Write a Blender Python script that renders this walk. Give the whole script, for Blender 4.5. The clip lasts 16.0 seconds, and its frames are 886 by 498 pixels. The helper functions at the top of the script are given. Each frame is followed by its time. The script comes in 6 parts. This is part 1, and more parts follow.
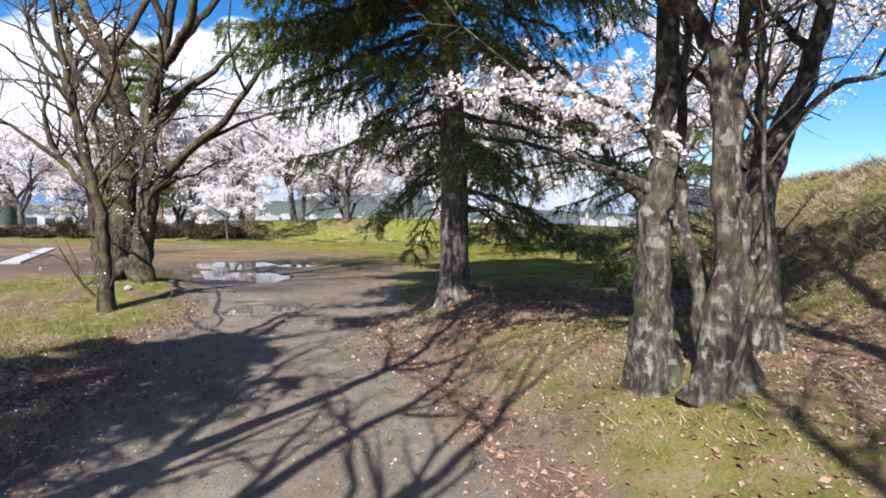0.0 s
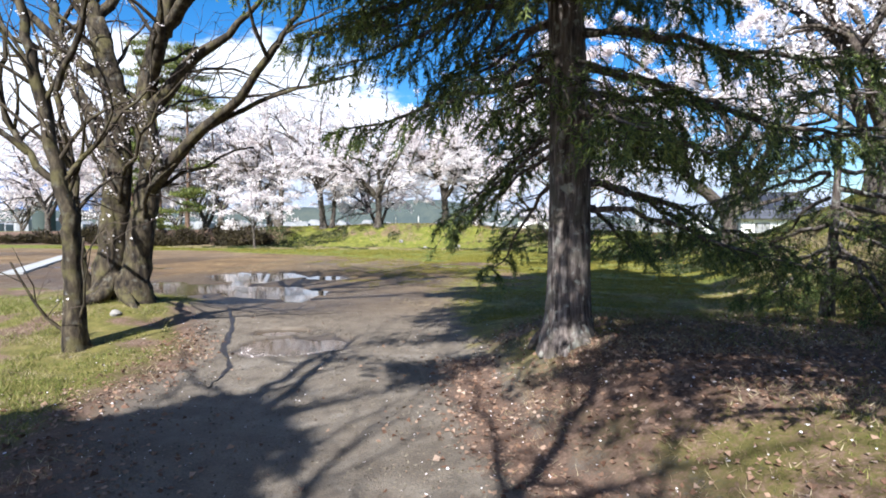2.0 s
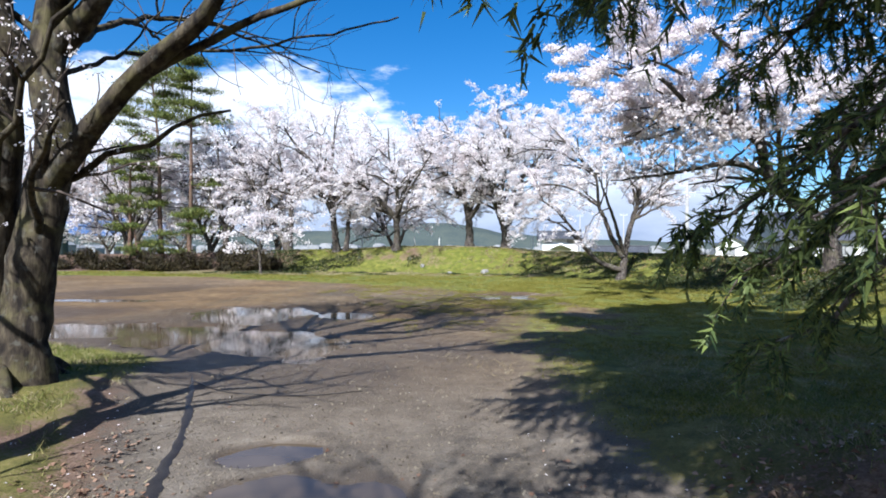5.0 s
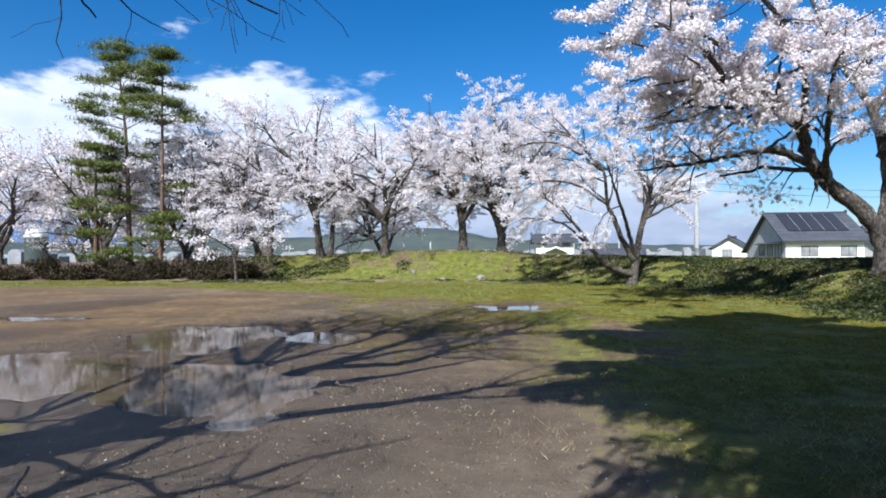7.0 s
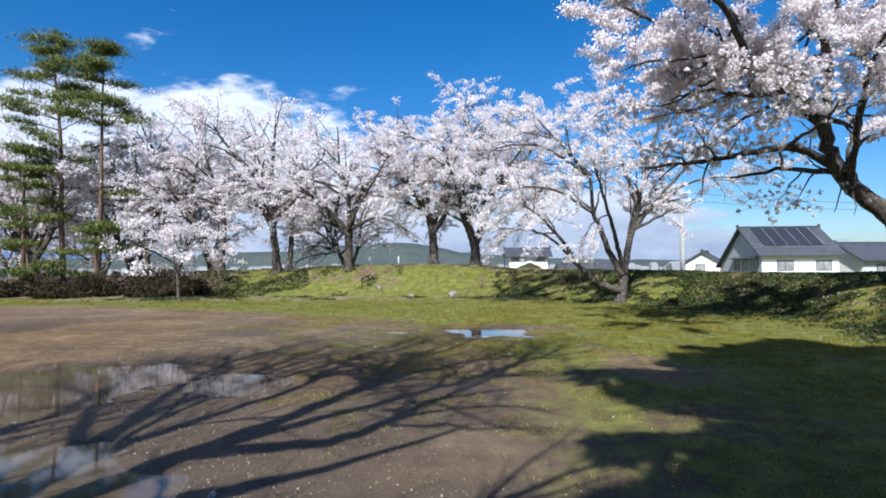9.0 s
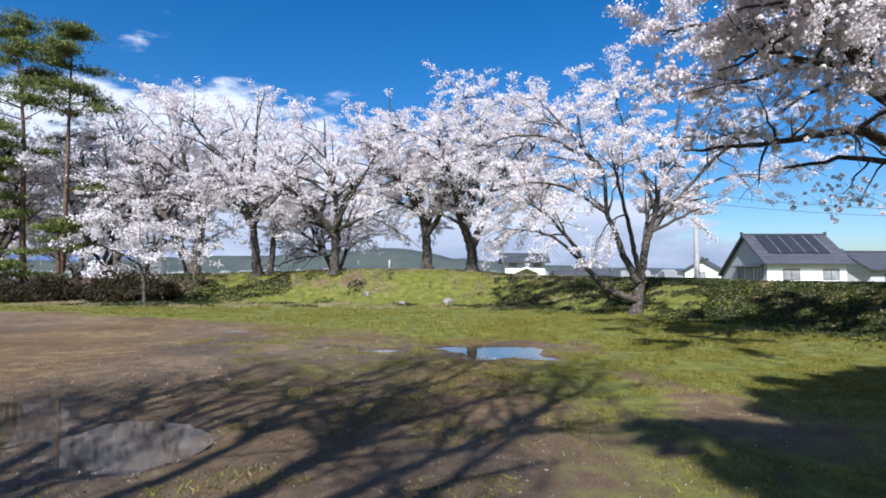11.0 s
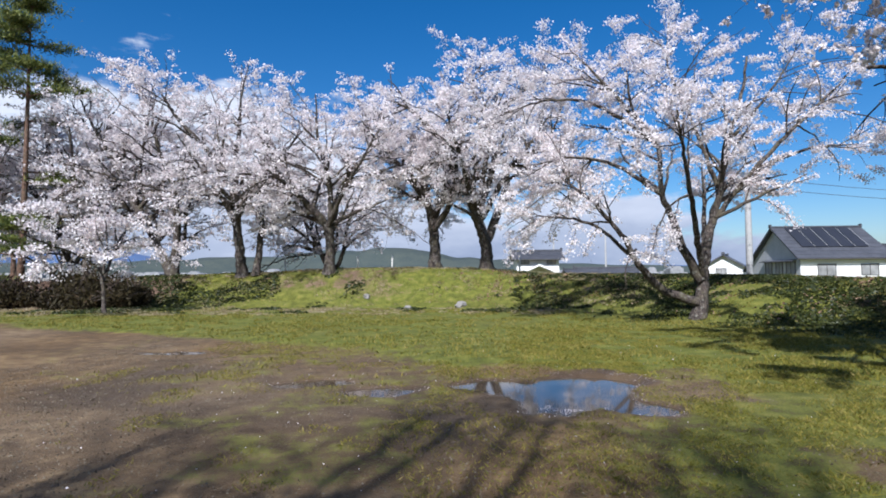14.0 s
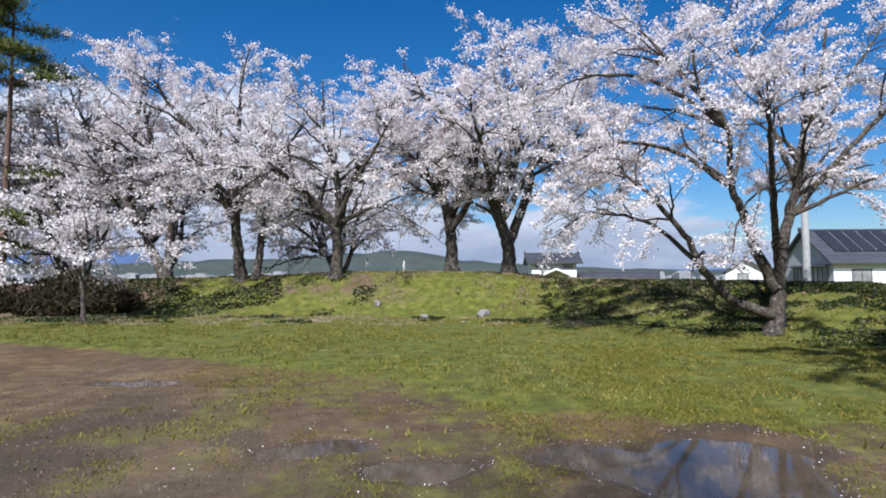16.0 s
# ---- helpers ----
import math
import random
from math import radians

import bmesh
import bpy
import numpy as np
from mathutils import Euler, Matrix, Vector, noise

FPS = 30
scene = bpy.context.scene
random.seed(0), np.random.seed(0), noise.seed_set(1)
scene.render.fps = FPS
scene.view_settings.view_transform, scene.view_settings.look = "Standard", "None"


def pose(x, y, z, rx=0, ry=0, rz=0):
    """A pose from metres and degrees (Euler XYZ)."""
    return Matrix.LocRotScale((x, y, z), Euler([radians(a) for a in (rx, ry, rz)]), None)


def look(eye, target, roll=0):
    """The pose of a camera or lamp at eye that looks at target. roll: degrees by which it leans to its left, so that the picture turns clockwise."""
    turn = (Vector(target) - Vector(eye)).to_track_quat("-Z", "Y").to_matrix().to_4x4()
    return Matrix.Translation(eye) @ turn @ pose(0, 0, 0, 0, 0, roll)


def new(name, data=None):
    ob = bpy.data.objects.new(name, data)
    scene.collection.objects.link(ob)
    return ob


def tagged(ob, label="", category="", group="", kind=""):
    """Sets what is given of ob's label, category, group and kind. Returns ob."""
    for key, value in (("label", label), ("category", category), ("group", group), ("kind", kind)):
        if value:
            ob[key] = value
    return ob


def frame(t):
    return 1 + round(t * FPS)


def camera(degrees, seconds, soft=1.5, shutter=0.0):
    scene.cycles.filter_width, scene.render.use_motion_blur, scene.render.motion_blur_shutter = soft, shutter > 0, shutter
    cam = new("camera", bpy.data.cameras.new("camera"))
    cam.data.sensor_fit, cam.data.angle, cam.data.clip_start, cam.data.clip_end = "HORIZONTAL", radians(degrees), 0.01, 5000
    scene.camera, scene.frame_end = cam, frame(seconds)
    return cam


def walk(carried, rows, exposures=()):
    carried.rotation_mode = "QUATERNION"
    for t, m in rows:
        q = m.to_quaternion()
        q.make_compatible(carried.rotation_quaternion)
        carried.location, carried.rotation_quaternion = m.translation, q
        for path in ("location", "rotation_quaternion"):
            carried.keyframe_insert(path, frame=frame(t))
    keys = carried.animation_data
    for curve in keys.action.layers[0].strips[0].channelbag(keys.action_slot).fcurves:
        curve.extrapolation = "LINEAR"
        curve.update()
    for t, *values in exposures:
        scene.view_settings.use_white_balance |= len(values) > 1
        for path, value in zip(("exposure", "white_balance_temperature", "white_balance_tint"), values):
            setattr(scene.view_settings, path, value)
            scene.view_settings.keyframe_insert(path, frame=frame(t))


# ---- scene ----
cam = camera(76.6, 16.0, 1.8)
PATH = [
    (0, (0.788, -2.606, 1.64), (0.658, -0.613, 1.541), 0.3),
    (0.5, (0.529, -1.924, 1.622), (0.368, 0.068, 1.533), 0.6),
    (1, (0.285, -1.199, 1.617), (0.094, 0.79, 1.529), 0.4),
    (1.5, (0.01, -0.497, 1.615), (-0.203, 1.49, 1.533), 0.4),
    (2, (-0.248, 0.16, 1.621), (-0.473, 2.146, 1.543), 0.3),
    (2.5, (-0.491, 0.814, 1.626), (-0.726, 2.799, 1.555), 0.2),
    (3, (-0.749, 1.516, 1.635), (-0.996, 3.5, 1.573), 0.1),
    (3.5, (-1.015, 2.185, 1.628), (-1.273, 4.168, 1.579), 0.2),
    (4, (-1.256, 2.85, 1.619), (-1.519, 4.832, 1.579), 0.1),
    (4.2, (-1.379, 3.104, 1.609), (-1.636, 5.087, 1.58), 0.3),
    (6.3, (-2.183, 5.996, 1.542), (-2.444, 7.979, 1.561), -0.5),
    (6.5, (-2.247, 6.272, 1.529), (-2.493, 8.257, 1.547), -0.5),
    (7, (-2.347, 6.948, 1.548), (-2.569, 8.936, 1.571), -0.4),
    (7.5, (-2.418, 7.636, 1.567), (-2.61, 9.626, 1.6), -0.4),
    (8, (-2.475, 8.361, 1.548), (-2.637, 10.354, 1.599), -0.5),
    (8.5, (-2.531, 9.087, 1.554), (-2.663, 11.081, 1.616), -0.4),
    (9, (-2.588, 9.858, 1.53), (-2.704, 11.853, 1.605), -0.4),
    (9.2, (-2.637, 10.149, 1.545), (-2.745, 12.145, 1.63), -0.1),
    (11.3, (-2.873, 12.859, 1.474), (-2.959, 14.854, 1.575), 0.1),
    (11.5, (-2.895, 13.107, 1.462), (-2.982, 15.102, 1.569), -0.4),
    (12, (-2.976, 13.798, 1.46), (-3.064, 15.794, 1.565), -0.4),
    (12.5, (-3.066, 14.528, 1.451), (-3.156, 16.523, 1.552), -0.4),
    (13, (-3.214, 15.193, 1.487), (-3.305, 17.189, 1.583), -0.3),
    (13.5, (-3.315, 15.951, 1.491), (-3.409, 17.946, 1.586), -0.3),
    (14, (-3.42, 16.599, 1.494), (-3.519, 18.594, 1.587), -0.4),
    (14.5, (-3.531, 17.277, 1.523), (-3.632, 19.273, 1.613), -0.3),
    (15, (-3.694, 17.946, 1.51), (-3.802, 19.941, 1.6), -0.3),
    (15.5, (-3.895, 18.613, 1.538), (-4.01, 20.608, 1.63), -0.2),
    (16, (-4.136, 19.187, 1.571), (-4.255, 21.181, 1.675), -0.1),
]
walk(cam, [(t, look(eye, target, roll)) for t, eye, target, roll in PATH],
     exposures=[(0.0, 1.35, 6000, 12), (1.0, 1.45, 5950, 11), (3.0, 1.48, 5700, 10), (4.2, 1.35, 5600, 10), (6.3, 0.95, 5550, 10), (9.0, 0.88, 5550, 11), (12.0, 0.82, 5600, 13), (16.0, 0.58, 5620, 13)])

# ---- light ----
SUN_EL, SUN_AZ = 43.0, 193.2          # degrees; azimuth clockwise from +y
world = bpy.data.worlds.new("world")
scene.world = world
world.use_nodes = True


def world_sky():
    nt = world.node_tree
    nt.nodes.clear()
    N, Lk = nt.nodes.new, nt.links.new
    out, bg, sky = N("ShaderNodeOutputWorld"), N("ShaderNodeBackground"), N("ShaderNodeTexSky")
    sky.sky_type, sky.sun_disc = "NISHITA", False
    sky.sun_elevation, sky.sun_rotation = radians(SUN_EL), radians(SUN_AZ)
    sky.air_density, sky.dust_density, sky.ozone_density = 1.0, 0.9, 3.2
    co = N("ShaderNodeTexCoord")
    sep = N("ShaderNodeSeparateXYZ")
    Lk(co.outputs["Generated"], sep.inputs[0])
    # clouds: a low bank of cumulus all round, thinning upwards
    mp = N("ShaderNodeMapping")
    mp.inputs["Scale"].default_value = (1.0, 1.0, 2.6)
    mp.inputs["Location"].default_value = (0.35, 0.2, 0.0)
    Lk(co.outputs["Generated"], mp.inputs[0])
    nz = N("ShaderNodeTexNoise")
    nz.inputs["Scale"].default_value, nz.inputs["Detail"].default_value, nz.inputs["Roughness"].default_value = 4.2, 9.0, 0.56
    Lk(mp.outputs[0], nz.inputs["Vector"])
    el = N("ShaderNodeMapRange")
    el.inputs["From Min"].default_value, el.inputs["From Max"].default_value = 0.0, 0.6
    el.inputs["To Min"].default_value, el.inputs["To Max"].default_value = 0.30, -0.76
    Lk(sep.outputs["Z"], el.inputs["Value"])
    # the bank stands higher towards -x
    tilt = N("ShaderNodeMath")
    tilt.operation, tilt.inputs[1].default_value = "MULTIPLY", -0.42
    Lk(sep.outputs["X"], tilt.inputs[0])
    add, add2 = N("ShaderNodeMath"), N("ShaderNodeMath")
    Lk(nz.outputs["Fac"], add.inputs[0])
    Lk(el.outputs[0], add.inputs[1])
    Lk(add.outputs[0], add2.inputs[0])
    Lk(tilt.outputs[0], add2.inputs[1])
    # and thins out towards the south, behind the walk
    south, add3 = N("ShaderNodeMath"), N("ShaderNodeMath")
    south.operation, south.inputs[1].default_value, south.inputs[2].default_value = "MULTIPLY_ADD", 0.25, -0.19
    Lk(sep.outputs["Y"], south.inputs[0])
    Lk(add2.outputs[0], add3.inputs[0])
    Lk(south.outputs[0], add3.inputs[1])
    ramp = N("ShaderNodeMapRange")
    ramp.interpolation_type = "SMOOTHSTEP"
    ramp.inputs["From Min"].default_value, ramp.inputs["From Max"].default_value = 0.52, 0.62
    Lk(add3.outputs[0], ramp.inputs["Value"])
    mix = N("ShaderNodeMix")
    mix.data_type = "RGBA"
    nz2 = N("ShaderNodeTexNoise")
    nz2.inputs["Scale"].default_value, nz2.inputs["Detail"].default_value = 9.0, 6.0
    Lk(mp.outputs[0], nz2.inputs["Vector"])
    cl = N("ShaderNodeMix")
    cl.data_type = "RGBA"
    cl.inputs["A"].default_value, cl.inputs["B"].default_value = (3.5, 4.0, 5.0, 1), (8.2, 8.3, 8.5, 1)
    # cloud bases near the horizon are grey, the tops white
    gz = N("ShaderNodeMapRange")
    gz.inputs["From Min"].default_value, gz.inputs["From Max"].default_value = 0.02, 0.17
    gz.inputs["To Min"].default_value, gz.inputs["To Max"].default_value = -0.45, 0.35
    Lk(sep.outputs["Z"], gz.inputs["Value"])
    ga = N("ShaderNodeMath")
    ga.use_clamp = True
    Lk(nz2.outputs["Fac"], ga.inputs[0])
    Lk(gz.outputs[0], ga.inputs[1])
    Lk(ga.outputs[0], cl.inputs["Factor"])
    Lk(ramp.outputs[0], mix.inputs["Factor"])
    sat = N("ShaderNodeHueSaturation")
    sat.inputs["Saturation"].default_value = 1.38
    Lk(sky.outputs[0], sat.inputs["Color"])
    Lk(sat.outputs[0], mix.inputs["A"])
    Lk(cl.outputs["Result"], mix.inputs["B"])
    Lk(mix.outputs["Result"], bg.inputs["Color"])
    bg.inputs["Strength"].default_value = 0.069
    Lk(bg.outputs[0], out.inputs[0])


world_sky()
sun = new("sun", bpy.data.lights.new("sun", "SUN"))
sun.data.energy, sun.data.angle, sun.data.color = 5.0, radians(0.53), (1.0, 0.955, 0.88)
_az, _el = radians(SUN_AZ), radians(SUN_EL)
SUN_DIR = Vector((math.sin(_az) * math.cos(_el), math.cos(_az) * math.cos(_el), math.sin(_el)))
sun.matrix_world = look(SUN_DIR * 60, (0, 0, 0))


# ---- materials ----
def material(name, rough=0.8, spec=0.3):
    m = bpy.data.materials.new(name)
    m.use_nodes = True
    b = m.node_tree.nodes["Principled BSDF"]
    b.inputs["Roughness"].default_value = rough
    b.inputs["Specular IOR Level"].default_value = spec
    return m, m.node_tree, b


def noise_node(nt, scale, detail=6.0, rough=0.55, vec=None, stretch=None):
    n = nt.nodes.new("ShaderNodeTexNoise")
    n.inputs["Scale"].default_value, n.inputs["Detail"].default_value, n.inputs["Roughness"].default_value = scale, detail, rough
    if vec is None:
        vec = nt.nodes.new("ShaderNodeTexCoord").outputs["Object"]
    if stretch:
        mp = nt.nodes.new("ShaderNodeMapping")
        mp.inputs["Scale"].default_value = stretch
        nt.links.new(vec, mp.inputs[0])
        vec = mp.outputs[0]
    nt.links.new(vec, n.inputs["Vector"])
    return n.outputs["Fac"]


def ramp_node(nt, fac, stops):
    r = nt.nodes.new("ShaderNodeValToRGB")
    e = r.color_ramp.elements
    while len(e) < len(stops):
        e.new(0.5)
    for k, (p, c) in zip(e, stops):
        k.position, k.color = p, (*c, 1)
    nt.links.new(fac, r.inputs[0])
    return r.outputs[0]


def mix_node(nt, fac, a, b, kind="MIX"):
    m = nt.nodes.new("ShaderNodeMix")
    m.data_type, m.blend_type = "RGBA", kind
    for key, v in (("Factor", fac), ("A", a), ("B", b)):
        if isinstance(v, (int, float)):
            m.inputs[key].default_value = v
        elif isinstance(v, tuple):
            m.inputs[key].default_value = (*v, 1)
        else:
            nt.links.new(v, m.inputs[key])
    return m.outputs["Result"]


def math_node(nt, op, a, b=0.0, clamp=False):
    m = nt.nodes.new("ShaderNodeMath")
    m.operation, m.use_clamp = op, clamp
    for i, v in enumerate((a, b)):
        if isinstance(v, (int, float)):
            m.inputs[i].default_value = v
        else:
            nt.links.new(v, m.inputs[i])
    return m.outputs[0]


def range_node(nt, v, a, b, c=0.0, d=1.0):
    m = nt.nodes.new("ShaderNodeMapRange")
    m.interpolation_type = "SMOOTHSTEP"
    for key, x in zip(("From Min", "From Max", "To Min", "To Max"), (a, b, c, d)):
        m.inputs[key].default_value = x
    nt.links.new(v, m.inputs["Value"])
    return m.outputs[0]


def bump_node(nt, b, height, strength=0.5, dist=0.02):
    k = nt.nodes.new("ShaderNodeBump")
    k.inputs["Strength"].default_value, k.inputs["Distance"].default_value = strength, dist
    nt.links.new(height, k.inputs["Height"])
    nt.links.new(k.outputs[0], b.inputs["Normal"])


def mottled(name, stops, scale, rough=0.8, spec=0.3, bump=0.4, dist=0.01, stretch=None, fine=8.0):
    m, nt, b = material(name, rough, spec)
    n1 = noise_node(nt, scale, 8, 0.6, stretch=stretch)
    n2 = noise_node(nt, scale * fine, 6, 0.6, stretch=stretch)
    f = math_node(nt, "ADD", math_node(nt, "MULTIPLY", n1, 0.62), math_node(nt, "MULTIPLY", n2, 0.38))
    nt.links.new(ramp_node(nt, f, stops), b.inputs["Base Color"])
    if bump:
        bump_node(nt, b, f, bump, dist)
    return m


def leafy(name, stops, translucent, rough=0.55, spec=0.25, scale=0.35):
    """Petals, needles and blades: colour varied piece by piece and by patches, some light passing through."""
    m, nt, b = material(name, rough, spec)
    g = nt.nodes.new("ShaderNodeNewGeometry").outputs["Random Per Island"]
    n = noise_node(nt, scale, 4, 0.5)
    f = math_node(nt, "ADD", math_node(nt, "MULTIPLY", g, 0.6), math_node(nt, "MULTIPLY", n, 0.4))
    col = ramp_node(nt, f, stops)
    nt.links.new(col, b.inputs["Base Color"])
    t = nt.nodes.new("ShaderNodeBsdfTranslucent")
    nt.links.new(col, t.inputs["Color"])
    mx = nt.nodes.new("ShaderNodeMixShader")
    mx.inputs[0].default_value = translucent
    nt.links.new(b.outputs[0], mx.inputs[1])
    nt.links.new(t.outputs[0], mx.inputs[2])
    nt.links.new(mx.outputs[0], nt.nodes["Material Output"].inputs["Surface"])
    return m


def ground_material():
    m, nt, b = material("ground_soil", 0.9, 0.25)
    at = nt.nodes.new("ShaderNodeAttribute")
    at.attribute_name = "cover"
    sep = nt.nodes.new("ShaderNodeSeparateColor")
    nt.links.new(at.outputs["Color"], sep.inputs[0])
    big, mid, fine = noise_node(nt, 0.55, 5), noise_node(nt, 3.2, 6, 0.62), noise_node(nt, 38, 5, 0.65)
    grit = noise_node(nt, 160, 3, 0.7)
    soil = ramp_node(nt, math_node(nt, "ADD", math_node(nt, "MULTIPLY", big, 0.45), math_node(nt, "MULTIPLY", mid, 0.55)),
                     [(0.34, (0.049, 0.026, 0.008)), (0.46, (0.095, 0.053, 0.018)), (0.54, (0.146, 0.085, 0.032)), (0.64, (0.256, 0.165, 0.068))])
    gravel = ramp_node(nt, math_node(nt, "ADD", math_node(nt, "MULTIPLY", big, 0.4), math_node(nt, "MULTIPLY", mid, 0.6)),
                       [(0.34, (0.083, 0.067, 0.052)), (0.46, (0.128, 0.106, 0.083)), (0.56, (0.170, 0.144, 0.115)), (0.66, (0.216, 0.191, 0.160))])
    soil = mix_node(nt, at.outputs["Alpha"], gravel, soil)
    soil = mix_node(nt, range_node(nt, fine, 0.35, 0.75, 0, 0.4), soil, (0.165, 0.120, 0.078))
    clod = noise_node(nt, 62, 4, 0.7)
    soil = mix_node(nt, range_node(nt, clod, 0.54, 0.66, 0, 0.42), soil, (0.30, 0.236, 0.160))
    soil = mix_node(nt, range_node(nt, clod, 0.46, 0.36, 0, 0.5), soil, (0.055, 0.041, 0.029))
    soil = mix_node(nt, range_node(nt, grit, 0.62, 0.74, 0, 0.5), soil, (0.30, 0.265, 0.22))
    soil = mix_node(nt, range_node(nt, grit, 0.40, 0.28, 0, 0.5), soil, (0.045, 0.037, 0.03))
    turf = ramp_node(nt, math_node(nt, "ADD", math_node(nt, "MULTIPLY", mid, 0.6), math_node(nt, "MULTIPLY", fine, 0.4)),
                     [(0.32, (0.050, 0.043, 0.013)), (0.46, (0.103, 0.092, 0.022)), (0.56, (0.161, 0.136, 0.038)), (0.68, (0.261, 0.198, 0.088))])
    lush = ramp_node(nt, math_node(nt, "ADD", math_node(nt, "MULTIPLY", mid, 0.6), math_node(nt, "MULTIPLY", fine, 0.4)),
                     [(0.32, (0.037, 0.045, 0.008)), (0.46, (0.088, 0.097, 0.013)), (0.56, (0.142, 0.147, 0.022)), (0.68, (0.221, 0.188, 0.051))])
    turf = mix_node(nt, at.outputs["Alpha"], turf, lush)
    litter = ramp_node(nt, math_node(nt, "ADD", math_node(nt, "MULTIPLY", mid, 0.45), math_node(nt, "MULTIPLY", fine, 0.55)),
                       [(0.30, (0.039, 0.021, 0.014)), (0.46, (0.095, 0.055, 0.037)), (0.58, (0.162, 0.106, 0.074)), (0.72, (0.253, 0.190, 0.141))])
    edge = math_node(nt, "ADD", math_node(nt, "MULTIPLY", math_node(nt, "SUBTRACT", mid, 0.5), 0.9), math_node(nt, "MULTIPLY", math_node(nt, "SUBTRACT", fine, 0.5), 0.7))
    fg = range_node(nt, math_node(nt, "ADD", sep.outputs[0], edge), 0.36, 0.64)
    fl = range_node(nt, math_node(nt, "ADD", sep.outputs[1], edge), 0.36, 0.66)
    col = mix_node(nt, fl, mix_node(nt, fg, soil, turf), litter)
    wet = range_node(nt, math_node(nt, "ADD", sep.outputs[2], math_node(nt, "MULTIPLY", edge, 0.35)), 0.25, 0.75)
    col = mix_node(nt, math_node(nt, "MULTIPLY", wet, 0.62), col, (0.052, 0.036, 0.023))
    nt.links.new(col, b.inputs["Base Color"])
    nt.links.new(math_node(nt, "SUBTRACT", 0.92, math_node(nt, "MULTIPLY", wet, 0.5)), b.inputs["Roughness"])
    bump_node(nt, b, math_node(nt, "ADD", math_node(nt, "MULTIPLY", fine, 0.5), math_node(nt, "MULTIPLY", math_node(nt, "ADD", clod, grit), 0.3)), 0.75, 0.035)
    return m


def bark(name, dark, mid, pale, moss, up=0.28, lichen=0.5, grain=22, relief=0.9):
    m, nt, b = material(name, 0.92, 0.2)
    rid = noise_node(nt, grain, 6, 0.6, stretch=(1, 1, up))
    blot = noise_node(nt, 3.6, 5, 0.6)
    spots = noise_node(nt, 9.5, 4, 0.55)
    col = ramp_node(nt, rid, [(0.36, dark), (0.52, mid), (0.68, pale)])
    col = mix_node(nt, range_node(nt, spots, 0.56, 0.66, 0, lichen), col, (0.34, 0.34, 0.29))
    col = mix_node(nt, range_node(nt, blot, 0.48, 0.66, 0, 0.65), col, moss)
    nt.links.new(col, b.inputs["Base Color"])
    bump_node(nt, b, rid, relief, 0.035)
    return m


MAT_GROUND = ground_material()
MAT_BARK = bark("cherry_bark", (0.012, 0.009, 0.007), (0.042, 0.032, 0.021), (0.098, 0.078, 0.048), (0.090, 0.078, 0.031), lichen=0.12, grain=13, relief=0.6)
MAT_BARK_ROUGH = bark("flaking_cherry_bark", (0.014, 0.011, 0.009), (0.048, 0.038, 0.030), (0.155, 0.135, 0.108), (0.085, 0.085, 0.040), up=0.4, lichen=0.4)
MAT_BARK_FAR = bark("cherry_bark_dark", (0.022, 0.017, 0.015), (0.065, 0.051, 0.042), (0.16, 0.132, 0.108), (0.095, 0.083, 0.050), lichen=0.35)
MAT_BARK_SPRUCE = bark("spruce_bark", (0.035, 0.027, 0.024), (0.120, 0.095, 0.082), (0.25, 0.215, 0.19), (0.13, 0.115, 0.085), up=0.16, lichen=0.6)
MAT_BARK_PINE = bark("pine_bark", (0.035, 0.022, 0.016), (0.13, 0.075, 0.05), (0.23, 0.14, 0.095), (0.10, 0.08, 0.05), lichen=0.2)
MAT_TWIG = mottled("twig_bark", [(0.3, (0.035, 0.026, 0.022)), (0.7, (0.12, 0.09, 0.07))], 6, 0.9, 0.2, 0)
MAT_BLOSSOM = leafy("cherry_blossom", [(0.12, (0.673, 0.557, 0.546)), (0.35, (0.802, 0.721, 0.703)), (0.65, (0.861, 0.803, 0.784)), (0.9, (0.881, 0.837, 0.817))], 0.38, 0.7, 0.1)
MAT_SPRUCE = leafy("spruce_needles", [(0.2, (0.031, 0.050, 0.022)), (0.45, (0.090, 0.122, 0.038)), (0.7, (0.198, 0.240, 0.062)), (0.95, (0.324, 0.360, 0.102))], 0.35, 0.55, 0.25, 0.7)
MAT_PINE = leafy("pine_needles", [(0.2, (0.030, 0.048, 0.014)), (0.45, (0.090, 0.115, 0.026)), (0.75, (0.19, 0.20, 0.042)), (1.0, (0.28, 0.26, 0.06))], 0.25, 0.55, 0.25, 0.5)
MAT_GRASS = leafy("grass_blades", [(0.1, (0.055, 0.072, 0.014)), (0.35, (0.115, 0.136, 0.024)), (0.55, (0.183, 0.191, 0.041)), (0.72, (0.281, 0.242, 0.093)), (0.9, (0.391, 0.332, 0.196))], 0.3, 0.6, 0.2, 0.8)
MAT_LAWN = leafy("lawn_blades", [(0.1, (0.059, 0.061, 0.009)), (0.35, (0.128, 0.124, 0.015)), (0.58, (0.199, 0.178, 0.025)), (0.75, (0.291, 0.233, 0.057)), (0.93, (0.399, 0.302, 0.121))], 0.3, 0.6, 0.2, 0.8)
MAT_STRAW = leafy("dry_grass", [(0.1, (0.162, 0.115, 0.060)), (0.5, (0.289, 0.230, 0.128)), (0.9, (0.425, 0.365, 0.238))], 0.2, 0.7, 0.2, 0.8)
